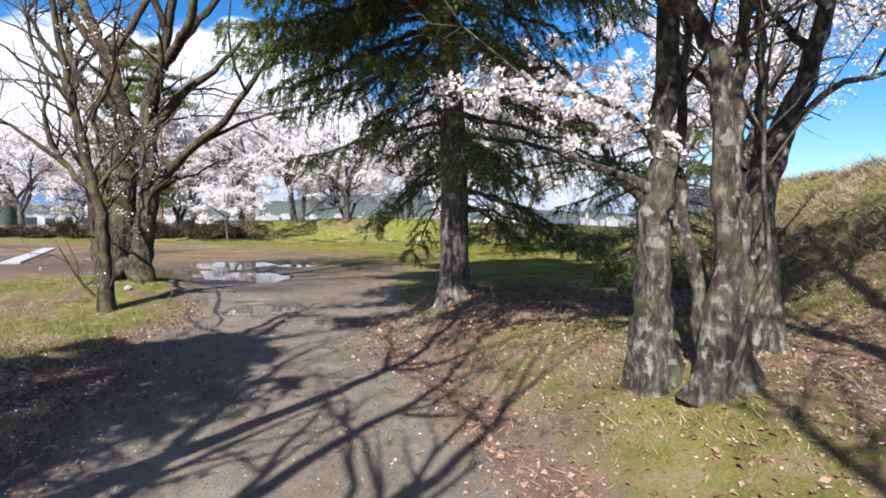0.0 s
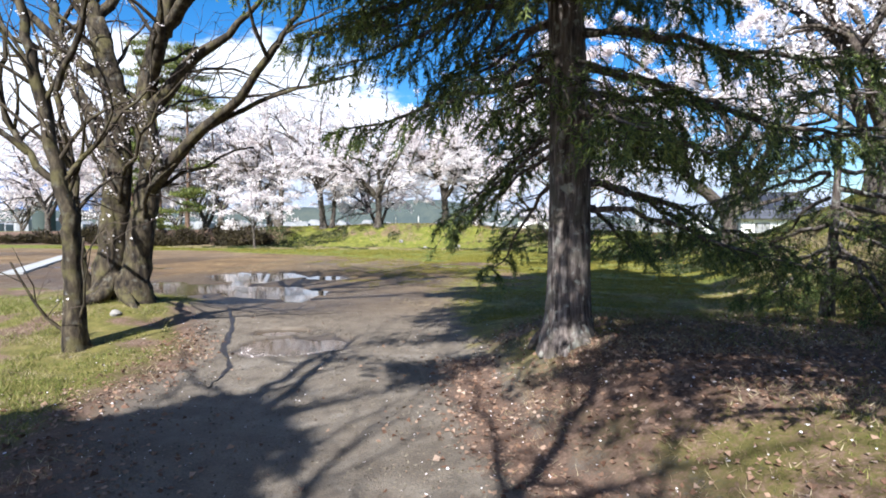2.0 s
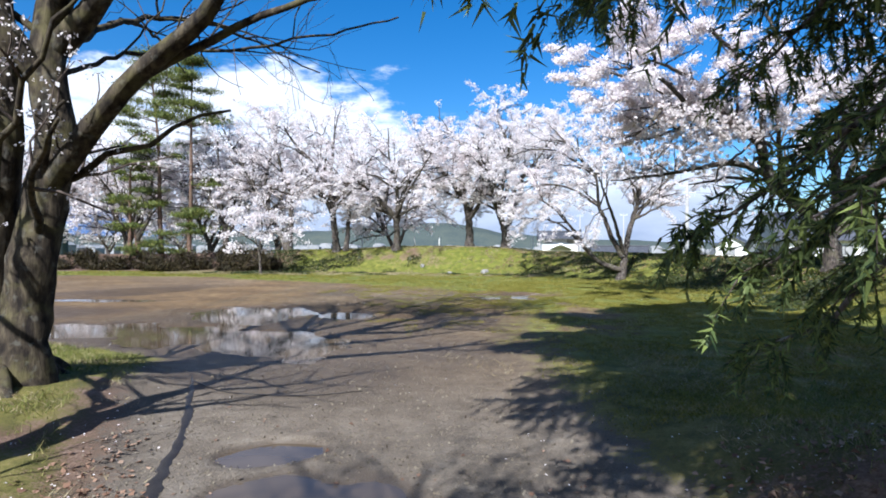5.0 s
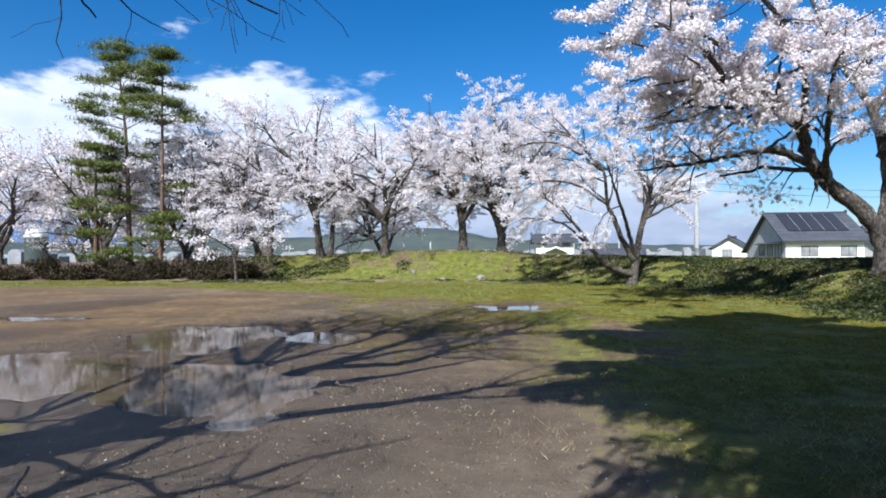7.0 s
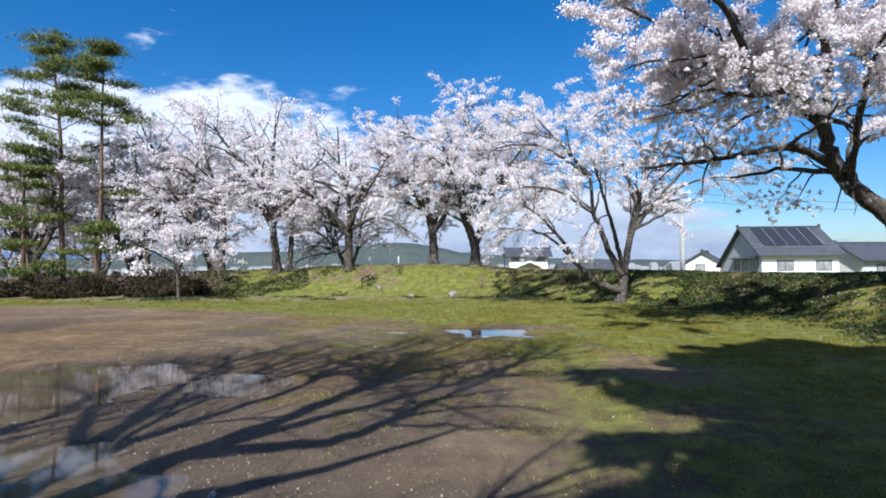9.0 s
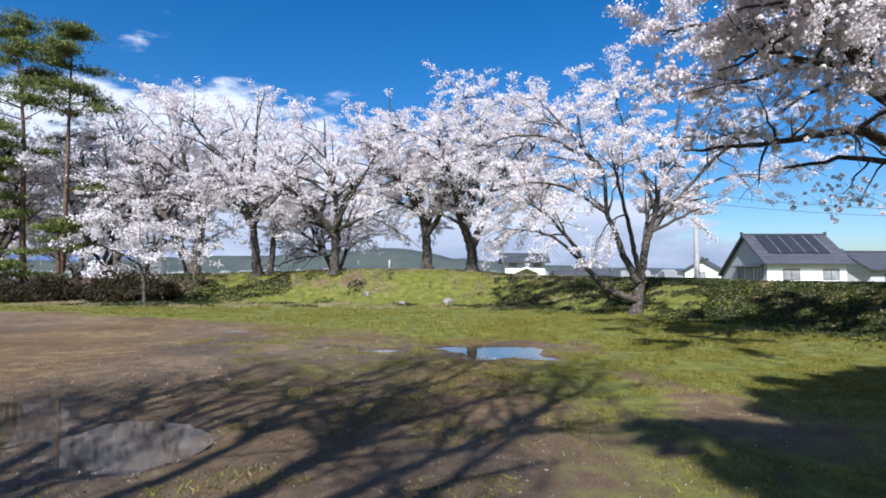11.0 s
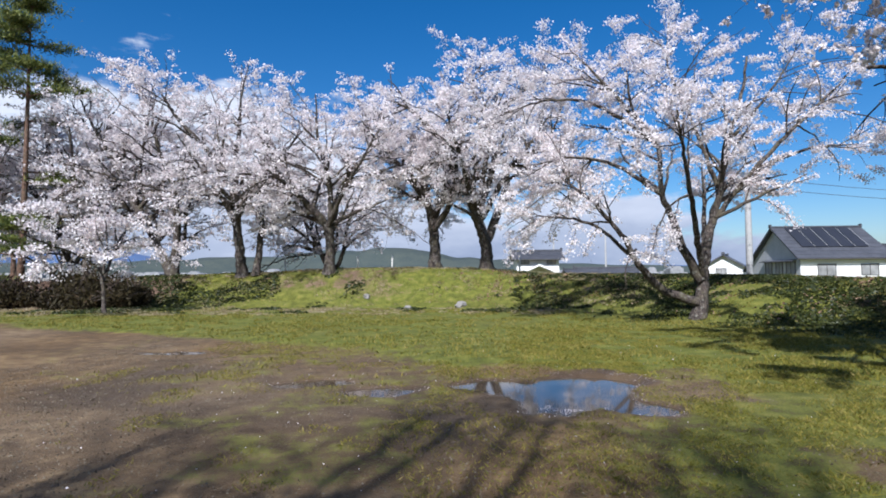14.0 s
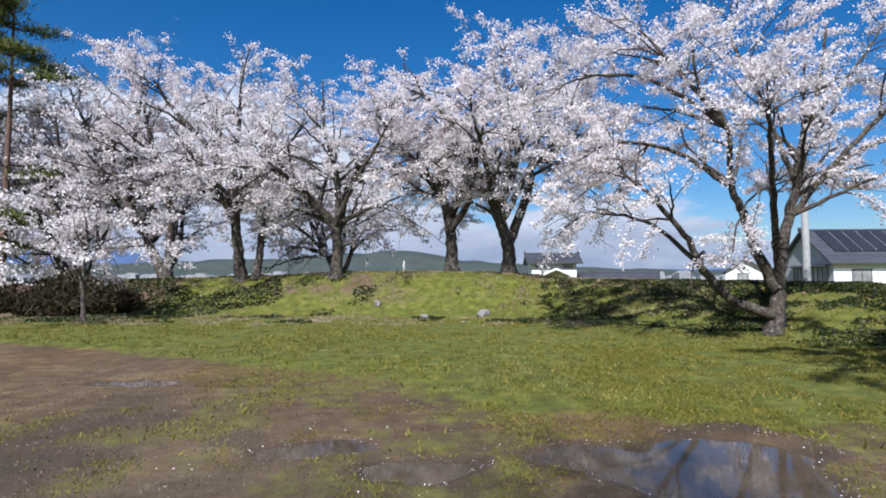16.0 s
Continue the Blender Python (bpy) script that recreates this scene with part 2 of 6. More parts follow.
MAT_IVY = leafy("bank_weeds", [(0.1, (0.014, 0.023, 0.007)), (0.5, (0.037, 0.049, 0.011)), (0.85, (0.075, 0.079, 0.020)), (1.0, (0.116, 0.071, 0.036))], 0.25, 0.5, 0.3, 0.6)
MAT_LITTER = leafy("dead_leaves", [(0.1, (0.07, 0.035, 0.022)), (0.4, (0.17, 0.095, 0.06)), (0.7, (0.29, 0.19, 0.13)), (1.0, (0.44, 0.36, 0.29))], 0.1, 0.8, 0.2, 1.0)
MAT_PETAL = leafy("fallen_petals", [(0.2, (0.68, 0.58, 0.56)), (0.8, (0.86, 0.80, 0.78))], 0.2, 0.7, 0.1)
MAT_JUNIPER = leafy("juniper_foliage", [(0.2, (0.011, 0.008, 0.004)), (0.45, (0.029, 0.022, 0.009)), (0.7, (0.051, 0.041, 0.015)), (1.0, (0.093, 0.050, 0.030))], 0.2, 0.6, 0.2, 0.4)


def water_material():
    m, nt, b = material("puddle_water", 0.03, 0.5)
    n = noise_node(nt, 1.4, 4)
    nt.links.new(ramp_node(nt, n, [(0.3, (0.062, 0.044, 0.028)), (0.7, (0.105, 0.077, 0.050))]), b.inputs["Base Color"])
    b.inputs["IOR"].default_value = 1.37
    b.inputs["Roughness"].default_value = 0.05
    bump_node(nt, b, noise_node(nt, 5, 2), 0.005, 0.01)
    return m


MAT_WATER = water_material()
MAT_CONCRETE = mottled("concrete", [(0.3, (0.238, 0.230, 0.216)), (0.7, (0.374, 0.367, 0.346))], 1.5, 0.85, 0.3, 0.2)
MAT_PLASTER = mottled("white_plaster", [(0.3, (0.66, 0.64, 0.58)), (0.7, (0.80, 0.78, 0.73))], 0.8, 0.85, 0.2, 0.1)
MAT_GREY_WALL = mottled("grey_siding", [(0.3, (0.36, 0.36, 0.36)), (0.7, (0.47, 0.47, 0.46))], 0.8, 0.8, 0.2, 0.15)
MAT_TILE = mottled("slate_roof", [(0.3, (0.035, 0.036, 0.042)), (0.7, (0.085, 0.086, 0.095))], 1.2, 0.55, 0.4, 0.3)
MAT_SOLAR = mottled("solar_glass", [(0.3, (0.022, 0.023, 0.028)), (0.7, (0.034, 0.035, 0.042))], 0.5, 0.38, 0.3, 0)
MAT_FRAME = mottled("dark_window_frame", [(0.3, (0.05, 0.048, 0.045)), (0.7, (0.09, 0.085, 0.08))], 3, 0.5, 0.4, 0)
MAT_METAL = mottled("pale_metal", [(0.3, (0.45, 0.46, 0.47)), (0.7, (0.58, 0.58, 0.58))], 3, 0.45, 0.5, 0)
MAT_STONE = mottled("pale_stone", [(0.3, (0.165, 0.150, 0.131)), (0.7, (0.300, 0.281, 0.255))], 4, 0.9, 0.3, 0.6)
# woodland colour with a bluish haze tint mixed into its darker stops
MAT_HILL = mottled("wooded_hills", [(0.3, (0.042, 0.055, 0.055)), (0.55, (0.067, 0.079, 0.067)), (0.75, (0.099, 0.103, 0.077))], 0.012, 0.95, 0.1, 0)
# the blue of distance haze is put into the mountains' colour
MAT_MOUNTAIN = mottled("hazed_mountains", [(0.3, (0.070, 0.112, 0.210)), (0.7, (0.105, 0.154, 0.266))], 0.004, 0.95, 0.1, 0)
MAT_TOWN = mottled("town_walls", [(0.3, (0.165, 0.165, 0.171)), (0.7, (0.341, 0.336, 0.330))], 0.09, 0.9, 0.2, 0)


def glass_material():
    m, nt, b = material("window_glass", 0.05, 0.6)
    nt.links.new(ramp_node(nt, noise_node(nt, 0.9, 3), [(0.3, (0.16, 0.16, 0.155)), (0.7, (0.34, 0.335, 0.32))]), b.inputs["Base Color"])
    return m


MAT_GLASS = glass_material()


# ---- mesh helpers ----
def mesh_from(name, verts, faces_quads=None, faces_tris=None, mat=None, smooth=False):
    """A mesh out of numpy arrays: verts (n,3), quads (m,4) and tris (k,3)."""
    me = bpy.data.meshes.new(name)
    verts = np.asarray(verts, dtype=np.float32)
    q = np.zeros((0, 4), int) if faces_quads is None else np.asarray(faces_quads, int)
    t = np.zeros((0, 3), int) if faces_tris is None else np.asarray(faces_tris, int)
    me.vertices.add(len(verts))
    me.vertices.foreach_set("co", verts.ravel())
    me.loops.add(q.size + t.size)
    me.loops.foreach_set("vertex_index", np.concatenate([q.ravel(), t.ravel()]).astype(np.int32))
    n = len(q) + len(t)
    me.polygons.add(n)
    starts = np.concatenate([np.arange(len(q)) * 4, q.size + np.arange(len(t)) * 3]).astype(np.int32)
    me.polygons.foreach_set("loop_start", starts)
    me.polygons.foreach_set("use_smooth", np.full(n, smooth))
    me.update(calc_edges=True)
    me.validate()
    if mat:
        me.materials.append(mat)
    return me


def empty_thing(name, label, category, at=(0, 0, 0), group="", kind="", turn=0.0):
    ob = new(name)
    ob.empty_display_size = 0.3
    ob.matrix_world = pose(*at, 0, 0, turn)
    return tagged(ob, label, category, group, kind)


def child(name, me, parent, label=""):
    ob = new(name, me)
    ob.parent = parent
    return tagged(ob, label) if label else ob


def part(name, bm, mat, parent, label="", smooth=False):
    me = bpy.data.meshes.new(name)
    bm.normal_update()
    bm.to_mesh(me)
    bm.free()
    me.materials.append(mat)
    if smooth:
        for p in me.polygons:
            p.use_smooth = True
    return child(name, me, parent, label)


def box_bm(lo, hi, bevel=0.0, bm=None):
    bm = bm or bmesh.new()
    c = [(a + b) / 2 for a, b in zip(lo, hi)]
    s = [b - a for a, b in zip(lo, hi)]
    r = bmesh.ops.create_cube(bm, size=1.0, matrix=Matrix.LocRotScale(c, None, s))
    if bevel:
        es = list({e for v in r["verts"] for e in v.link_edges})
        bmesh.ops.bevel(bm, geom=es, offset=bevel, segments=2, affect="EDGES")
    return bm


def smooth_step(a, b, x):
    t = np.clip((x - a) / (b - a), 0, 1)
    return t * t * (3 - 2 * t)


def value_noise(x, y, cell, seed):
    """Smooth value noise on numpy arrays, 0 to 1."""
    g = np.random.default_rng(seed).random((257, 257))
    u, v = np.asarray(x) / cell + 1000.0, np.asarray(y) / cell + 1000.0
    i, j = np.floor(u).astype(int), np.floor(v).astype(int)
    fu, fv = u - i, v - j
    fu, fv = fu * fu * (3 - 2 * fu), fv * fv * (3 - 2 * fv)
    i0, j0, i1, j1 = i % 256, j % 256, (i + 1) % 256, (j + 1) % 256
    return (g[i0, j0] * (1 - fu) + g[i1, j0] * fu) * (1 - fv) + (g[i0, j1] * (1 - fu) + g[i1, j1] * fu) * fv


# ---- the lie of the land ----
# earth bank round the open ground: plan of its ridge, with heights
RIDGE = [(8.2, -30.0, 2.3), (8.2, -4.0, 2.3), (8.4, 5.0, 2.35), (9.2, 10.0, 2.6), (10.8, 17.0, 2.7), (12.2, 25.0, 1.35), (11.4, 31.0, 1.25),
         (7.2, 38.5, 1.32), (1.0, 44.6, 1.42), (-3.0, 46.2, 1.72), (-9.0, 46.6, 1.85), (-20.0, 47.2, 1.48), (-30.0, 47.4, 1.2), (-45.0, 47.5, 0.95), (-80.0, 40.0, 0.8)]
PATH_RIGHT = [(-8.0, 3.2), (-3.0, 2.6), (0.8, 1.25), (2.6, 0.55), (4.4, -0.25), (6.0, -0.62), (7.5, -0.75), (10.0, -1.2), (13.0, -1.7), (16.0, -1.5), (20.0, -1.0), (24.0, -1.0),
              (26.6, -4.2), (28.5, -6.6), (31.0, -11.0), (34.0, -20.0), (36.0, -40.0), (36.5, -90.0)]   # y, x: turf lies to the right
PATH_LEFT = [(-8.0, -2.4), (-2.0, -2.0), (0.8, -1.95), (3.0, -2.9), (4.8, -3.6), (6.7, -3.85), (9.4, -5.5), (11.6, -6.6), (12.6, -9.5), (13.0, -14.0), (13.2, -60.0)]   # turf lies to the left
# puddles: x, y, half length, half width, turn in degrees
PUDDLES = [(-3.15, 7.45, 0.62, 0.45, 35), (-3.75, 8.35, 0.38, 0.2, 20), (-7.9, 14.05, 2.7, 1.05, -12), (-5.7, 13.0, 1.25, 0.7, -38), (-10.4, 14.4, 1.5, 0.7, 5), (-8.4, 17.4, 1.35, 1.75, 10),
           (-5.9, 17.5, 0.55, 0.75, 10), (-15.2, 20.2, 2.4, 0.4, 4), (-2.15, 24.0, 0.75, 1.05, -35), (-3.2, 24.35, 0.55, 0.35, 10), (-4.5, 23.95, 0.55, 0.26, 15),
           (-1.55, 23.1, 0.5, 0.3, -40), (-5.7, 24.45, 0.5, 0.24, 8), (-9.3, 27.5, 0.7, 0.25, 0)]


def ridge_field(x, y):
    """Distance to the ridge line and its height at the nearest place; side > 0 inside the bank."""
    best, hh, side = np.full(np.shape(x), 1e9), np.zeros(np.shape(x)), np.zeros(np.shape(x))
    for (ax, ay, ah), (bx, by, bh) in zip(RIDGE[:-1], RIDGE[1:]):
        dx, dy = bx - ax, by - ay
        t = np.clip(((x - ax) * dx + (y - ay) * dy) / (dx * dx + dy * dy), 0, 1)
        d = np.hypot(x - ax - t * dx, y - ay - t * dy)
        near = d < best
        best = np.where(near, d, best)
        hh = np.where(near, ah + t * (bh - ah), hh)
        side = np.where(near, np.sign(dx * (y - ay) - dy * (x - ax)), side)
    return best, hh, side


def right_edge(y):
    ys, xs = zip(*PATH_RIGHT)
    return np.interp(y, ys, xs)


def left_edge(y):
    ys, xs = zip(*PATH_LEFT)
    return np.interp(y, ys, xs)


def puddle_field(x, y):
    """About 1 in a puddle's middle, 0 at its rim, less outside."""
    f = np.full(np.shape(x), -3.0)
    for px, py, a, b, turn in PUDDLES:
        c, s = math.cos(radians(turn)), math.sin(radians(turn))
        u, v = (x - px) * c + (y - py) * s, -(x - px) * s + (y - py) * c
        f = np.maximum(f, 1 - np.sqrt((u / a) ** 2 + (v / b) ** 2))
    return f + 0.75 * (value_noise(x, y, 0.6, 5) - 0.5) + 0.34 * (value_noise(x, y, 0.2, 6) - 0.5)


def land(x, y):
    x, y = np.asarray(x, float), np.asarray(y, float)
    d, hh, side = ridge_field(x, y)
    wob = 0.9 * (value_noise(x, y, 5.0, 11) - 0.5) + 0.4 * (value_noise(x, y, 1.7, 12) - 0.5)
    reach = np.where(side > 0, 5.4, 6.5) + 1.2 * wob
    bank = hh * (1 - smooth_step(0.9, reach, d))
    z = bank
    # verge on the right of the path, under the first trees
    rise = 0.5 * smooth_step(0.0, 1.5, x - right_edge(y)) * (1 - smooth_step(7.0, 10.5, y))
    z = np.maximum(z, rise) + 0.25 * np.minimum(z, rise)
    # low rise round the old tree on the left
    z = z + 0.30 * np.exp(-((x + 6.9) ** 2 + (y - 9.0) ** 2) / 2.6)
    grassy = smooth_step(-0.4, 0.6, x - right_edge(y)) + smooth_step(-0.4, 0.6, left_edge(y) - x)
    z = z + 0.05 * np.clip(grassy, 0, 1) + 0.10 * np.clip(bank, 0, 1) * wob
    lot = 1 - np.clip(grassy, 0, 1)
    z = z + lot * (0.022 * (value_noise(x, y, 1.3, 21) - 0.5) + 0.012 * (value_noise(x, y, 0.35, 22) - 0.5)) + 0.05 * np.clip(grassy, 0, 1) * (value_noise(x, y, 0.4, 23) - 0.5)
    z = z - 0.12 * smooth_step(-0.32, 0.42, puddle_field(x, y)) * (z < 0.14)
    far = np.maximum(np.abs(x + 5) - 70, np.abs(y - 15) - 75)
    z = z - 6.0 * smooth_step(20, 400, far)
    return z


def cover(x, y):
    """Share of turf, of dead leaves, and wetness."""
    d, hh, side = ridge_field(x, y)
    er, el = x - right_edge(y), left_edge(y) - x
    soft = smooth_step(9.0, 18.0, y)
    turf = np.maximum(smooth_step(-0.9 - 3.2 * soft, 1.3 + 1.2 * soft, er), smooth_step(-0.5, 0.9, el))
    turf = np.maximum(turf, 1 - smooth_step(3.5, 6.5, d))
    turf = turf * (0.72 + 0.45 * value_noise(x, y, 3.0, 31)) * (1 - 0.45 * soft * smooth_step(0.45, 0.75, value_noise(x, y, 1.4, 37)) * (1 - smooth_step(1.0, 4.0, er)))
    turf = np.maximum(turf, (0.42 + 0.05 * smooth_step(20.0, 22.0, y)) * smooth_step(15.0, 21.0, y) * smooth_step(0.52, 0.74, 0.65 * value_noise(x, y, 2.3, 43) + 0.35 * value_noise(x, y, 0.6, 44)) * (1 - smooth_step(9.0, 16.0, -x)))
    turf = np.maximum(turf, (0.8 + 0.2 * value_noise(x, y, 0.8, 47)) * smooth_step(-1.0, 0.6, x) * smooth_step(18.0, 21.0, y))
    # bare, leaf-strewn strips at the foot of the first trees
    litter = np.exp(-((x - 1.6) ** 2 / 5.0 + (y - 5.0) ** 2 / 3.2)) * 0.95
    litter = np.maximum(litter, 0.75 * np.exp(-((x - 3.6) ** 2 / 4.0 + (y - 5.8) ** 2 / 6.0)))
    litter = np.maximum(litter, 0.85 * np.exp(-((x + 3.6) ** 2 / 2.2 + (y - 2.2) ** 2 / 5.0)))
    litter = np.maximum(litter, 0.7 * np.exp(-(er ** 2 / 0.25)) * (y < 7) * (y > 0))
    litter = np.maximum(litter, 0.55 * np.exp(-((x - 6.2) ** 2 / 4.0 + (y - 2.5) ** 2 / 18.0)))
    litter = np.maximum(litter, 0.42 * np.exp(-((x + 7.5) ** 2 / 9.0 + (y - 43.0) ** 2 / 3.0)) * value_noise(x, y, 1.6, 33) * 1.4)
    litter = np.maximum(litter, 0.95 * smooth_step(-15.5, -19.5, x + 1.5 * value_noise(x, y, 1.2, 48)) * smooth_step(40.2, 41.2, y + 0.8 * value_noise(x, y, 0.9, 49)) * (1 - smooth_step(47.0, 49.0, y)))
    litter = np.maximum(litter, 0.62 * (1 - smooth_step(2.5, 5.0, d)) * smooth_step(36.0, 40.0, y) * smooth_step(0.35, 0.75, 0.5 * value_noise(x, y, 1.3, 50) + 0.5 * value_noise(x, y, 0.45, 54)))
    litter = np.maximum(litter, 0.66 * smooth_step(0.35, 0.72, 0.6 * value_noise(x, y, 1.5, 52) + 0.4 * value_noise(x, y, 0.5, 53)) * smooth_step(0.0, 0.8, el) * (y < 13))
    verge = smooth_step(-0.3, 0.5, er) * (1 - smooth_step(7.0, 9.5, y)) * (1 - smooth_step(9.0, 12.0, x))
    litter = np.maximum(litter, verge * (0.30 + 0.45 * value_noise(x, y, 1.1, 38)))
    litter = np.maximum(litter, 0.6 * np.exp(-((el - 0.35) ** 2 / 0.3)) * (y < 9.5))
    litter = np.maximum(litter, 0.8 * (1 - smooth_step(3.0, 5.5, d)) * smooth_step(-1.0, 3.0, x) * smooth_step(19.0, 24.0, y) * value_noise(x, y, 1.2, 39) * (side > 0))
    pf = puddle_field(x, y)
    wet = smooth_step(-0.75, 0.15, pf) * 0.95
    wet = np.maximum(wet, 0.6 * smooth_step(0.5, 0.8, value_noise(x, y, 4.0, 35)) * (1 - np.clip(turf, 0, 1)) * smooth_step(5, 12, y))
    wet = np.maximum(wet, smooth_step(8.0, 11.0, y) * (1 - smooth_step(17.5, 21.0, y)) * (0.35 + 0.5 * value_noise(x, y, 2.2, 51)) * (1 - np.clip(turf, 0, 1)))
    turf = turf * (1 - smooth_step(-0.45, -0.05, pf))
    return np.stack([np.clip(turf, 0, 1), np.clip(litter, 0, 1), np.clip(wet, 0, 1)], -1)


def axis(lo, hi, fine, grow=1.22, reach=4200.0):
    mid = list(np.arange(lo, hi + 1e-6, fine))
    step, a = fine, []
    while not a or a[-1] < reach:
        step *= grow
        a.append((a[-1] if a else 0.0) + step)
    return np.array([lo - v for v in reversed(a)] + mid + [hi + v for v in a])


def build_ground():
    xs, ys = axis(-10, 5.0, 0.11, 1.055), axis(-2.0, 27, 0.11, 1.055)
    X, Y = np.meshgrid(xs, ys)
    Z = land(X, Y)
    nx, ny = len(xs), len(ys)
    idx = np.arange(nx * ny).reshape(ny, nx)
    quads = np.stack([idx[:-1, :-1], idx[:-1, 1:], idx[1:, 1:], idx[1:, :-1]], -1).reshape(-1, 4)
    me = mesh_from("ground", np.stack([X, Y, Z], -1).reshape(-1, 3), quads, None, MAT_GROUND, True)
    c = cover(X, Y).reshape(-1, 3)
    lush = smooth_step(7.0, 16.0, Y) * (0.7 + 0.5 * value_noise(X, Y, 2.6, 41)).clip(0, 1)
    att = me.color_attributes.new("cover", "FLOAT_COLOR", "POINT")
    att.data.foreach_set("color", np.concatenate([c, lush.reshape(-1, 1)], 1).astype(np.float32).ravel())
    tagged(new("ground", me), "damp bare earth lot with turf verges and an earth bank", "ground", kind="structure")


build_ground()


def build_puddles():
    for k, (px, py, a, b, turn) in enumerate(PUDDLES):
        n = 40
        ang = np.linspace(0, 2 * np.pi, n, endpoint=False)
        c, s = math.cos(radians(turn)), math.sin(radians(turn))
        u, v = 1.35 * a * np.cos(ang), 1.35 * b * np.sin(ang)
        ring = np.stack([u * c - v * s, u * s + v * c, np.zeros(n)], -1)
        verts = np.concatenate([ring, [[0, 0, 0]]])
        tris = [(i, (i + 1) % n, n) for i in range(n)]
        ob = new("puddle", mesh_from("puddle", verts, None, tris, MAT_WATER, True))
        ob.location = (px, py, -0.020 - 0.0006 * k)
        tagged(ob, "shallow rain puddle of muddy water on bare earth", "puddle", "puddles", "structure")


build_puddles()


# ---- a wet runnel worn into the path's edge ----
def runnel():
    m = mottled("wet_mud", [(0.3, (0.012, 0.009, 0.007)), (0.7, (0.035, 0.027, 0.020))], 9, 0.45, 0.4, 0.5)
    rng = np.random.default_rng(77)
    for name, line, half in (("runnel", [(-5.75, 10.6), (-5.1, 9.6), (-4.62, 8.75), (-4.3, 7.9), (-4.02, 7.3), (-3.6, 6.55), (-3.38, 6.1), (-3.2, 5.4)], 0.04),
                             ("runnel", [(-5.5, 10.2), (-4.9, 9.9), (-4.2, 9.95), (-3.5, 10.3)], 0.022)):
        c = spline([(x, y, 0.0) for x, y in line], 90)
        c[:, 0] += 0.07 * (value_noise(c[:, 1], 0 * c[:, 1], 0.45, 78) - 0.5) + 0.03 * (value_noise(c[:, 1], 0 * c[:, 1], 0.13, 79) - 0.5)
        t = unit(np.gradient(c, axis=0))
        side = np.stack([-t[:, 1], t[:, 0], 0 * t[:, 0]], -1)
        w = half * (0.55 + 0.9 * value_noise(c[:, 0] + 3, c[:, 1], 0.3, 80)) * np.sin(np.linspace(0.15, 2.99, 91))
        rows = []
        for f, dz in ((-1, 0.004), (-0.45, 0.012), (0.45, 0.012), (1, 0.004)):
            p = c + side * (w * f + 0.006 * rng.standard_normal(91))[:, None]
            p[:, 2] = land(p[:, 0], p[:, 1]) + dz
            rows.append(p)
        v = np.stack(rows, 1).reshape(-1, 3)
        i, j = np.arange(90)[:, None] * 4, np.arange(3)[None]
        q = np.stack([i + j, i + j + 1, i + 5 + j, i + 4 + j], -1).reshape(-1, 4)
        tagged(new(name, mesh_from(name, v, q, None, m, True)), "narrow wet mud runnel in the bare earth", "runnel", "runnels", "structure")


# ---- trees ----
def spline(pts, n):
    """n+1 points on a Catmull-Rom curve through pts."""
    p = np.array(pts, float)
    p = np.concatenate([[2 * p[0] - p[1]], p, [2 * p[-1] - p[-2]]])
    out = []
    m = len(p) - 3
    for k in np.linspace(0, m, n + 1):
        i = min(int(k), m - 1)
        t = k - i
        a, b, c, d = p[i:i + 4]
        out.append(0.5 * (2 * b + (c - a) * t + (2 * a - 5 * b + 4 * c - d) * t * t + (3 * b - a - 3 * c + d) * t ** 3))
    return np.array(out)


class Wood:
    """Gathers tapering tubes for one mesh."""

    def __init__(self):
        self.v, self.q, self.t, self.n = [], [], [], 0

    def tube(self, pts, radii, sides, knobs=0.0, rng=None):
        k = len(pts)
        tang = np.gradient(pts, axis=0)
        tang /= np.linalg.norm(tang, axis=1)[:, None] + 1e-9
        ref = np.array([0.0, 1.0, 0.0]) if abs(tang[0][1]) < 0.8 else np.array([1.0, 0, 0])
        u = ref - tang * (tang @ ref)[:, None]
        u /= np.linalg.norm(u, axis=1)[:, None] + 1e-9
        w = np.cross(tang, u)
        a = np.linspace(0, 2 * np.pi, sides, endpoint=False)
        r = np.asarray(radii)[:, None] * np.ones(sides)
        if knobs:
            ph = rng.random(4) * 6.28
            lob = 1 + knobs * (np.sin(3 * a + ph[0]) + 0.7 * np.sin(5 * a + ph[1]))
            r = r * lob[None] * (1 + knobs * 0.9 * rng.standard_normal((k, sides)) * 0.5)
        ring = pts[:, None] + r[..., None] * (np.cos(a)[None, :, None] * u[:, None] + np.sin(a)[None, :, None] * w[:, None])
        b = self.n
        self.v.append(ring.reshape(-1, 3))
        i = np.arange(k - 1)[:, None] * sides + b
        j = np.arange(sides)[None]
        jn = (j + 1) % sides
        self.q.append(np.stack([i + j, i + jn, i + sides + jn, i + sides + j], -1).reshape(-1, 4))
        self.n += k * sides
        self.v.append(pts[-1:])
        e = b + (k - 1) * sides
        self.t.append(np.stack([e + np.arange(sides), e + (np.arange(sides) + 1) % sides, np.full(sides, self.n)], -1))
        self.n += 1

    def mesh(self, name, mat):
        return mesh_from(name, np.concatenate(self.v), np.concatenate(self.q), np.concatenate(self.t), mat, True)


def unit(v):
    return v / (np.linalg.norm(v, axis=-1, keepdims=True) + 1e-9)


runnel()


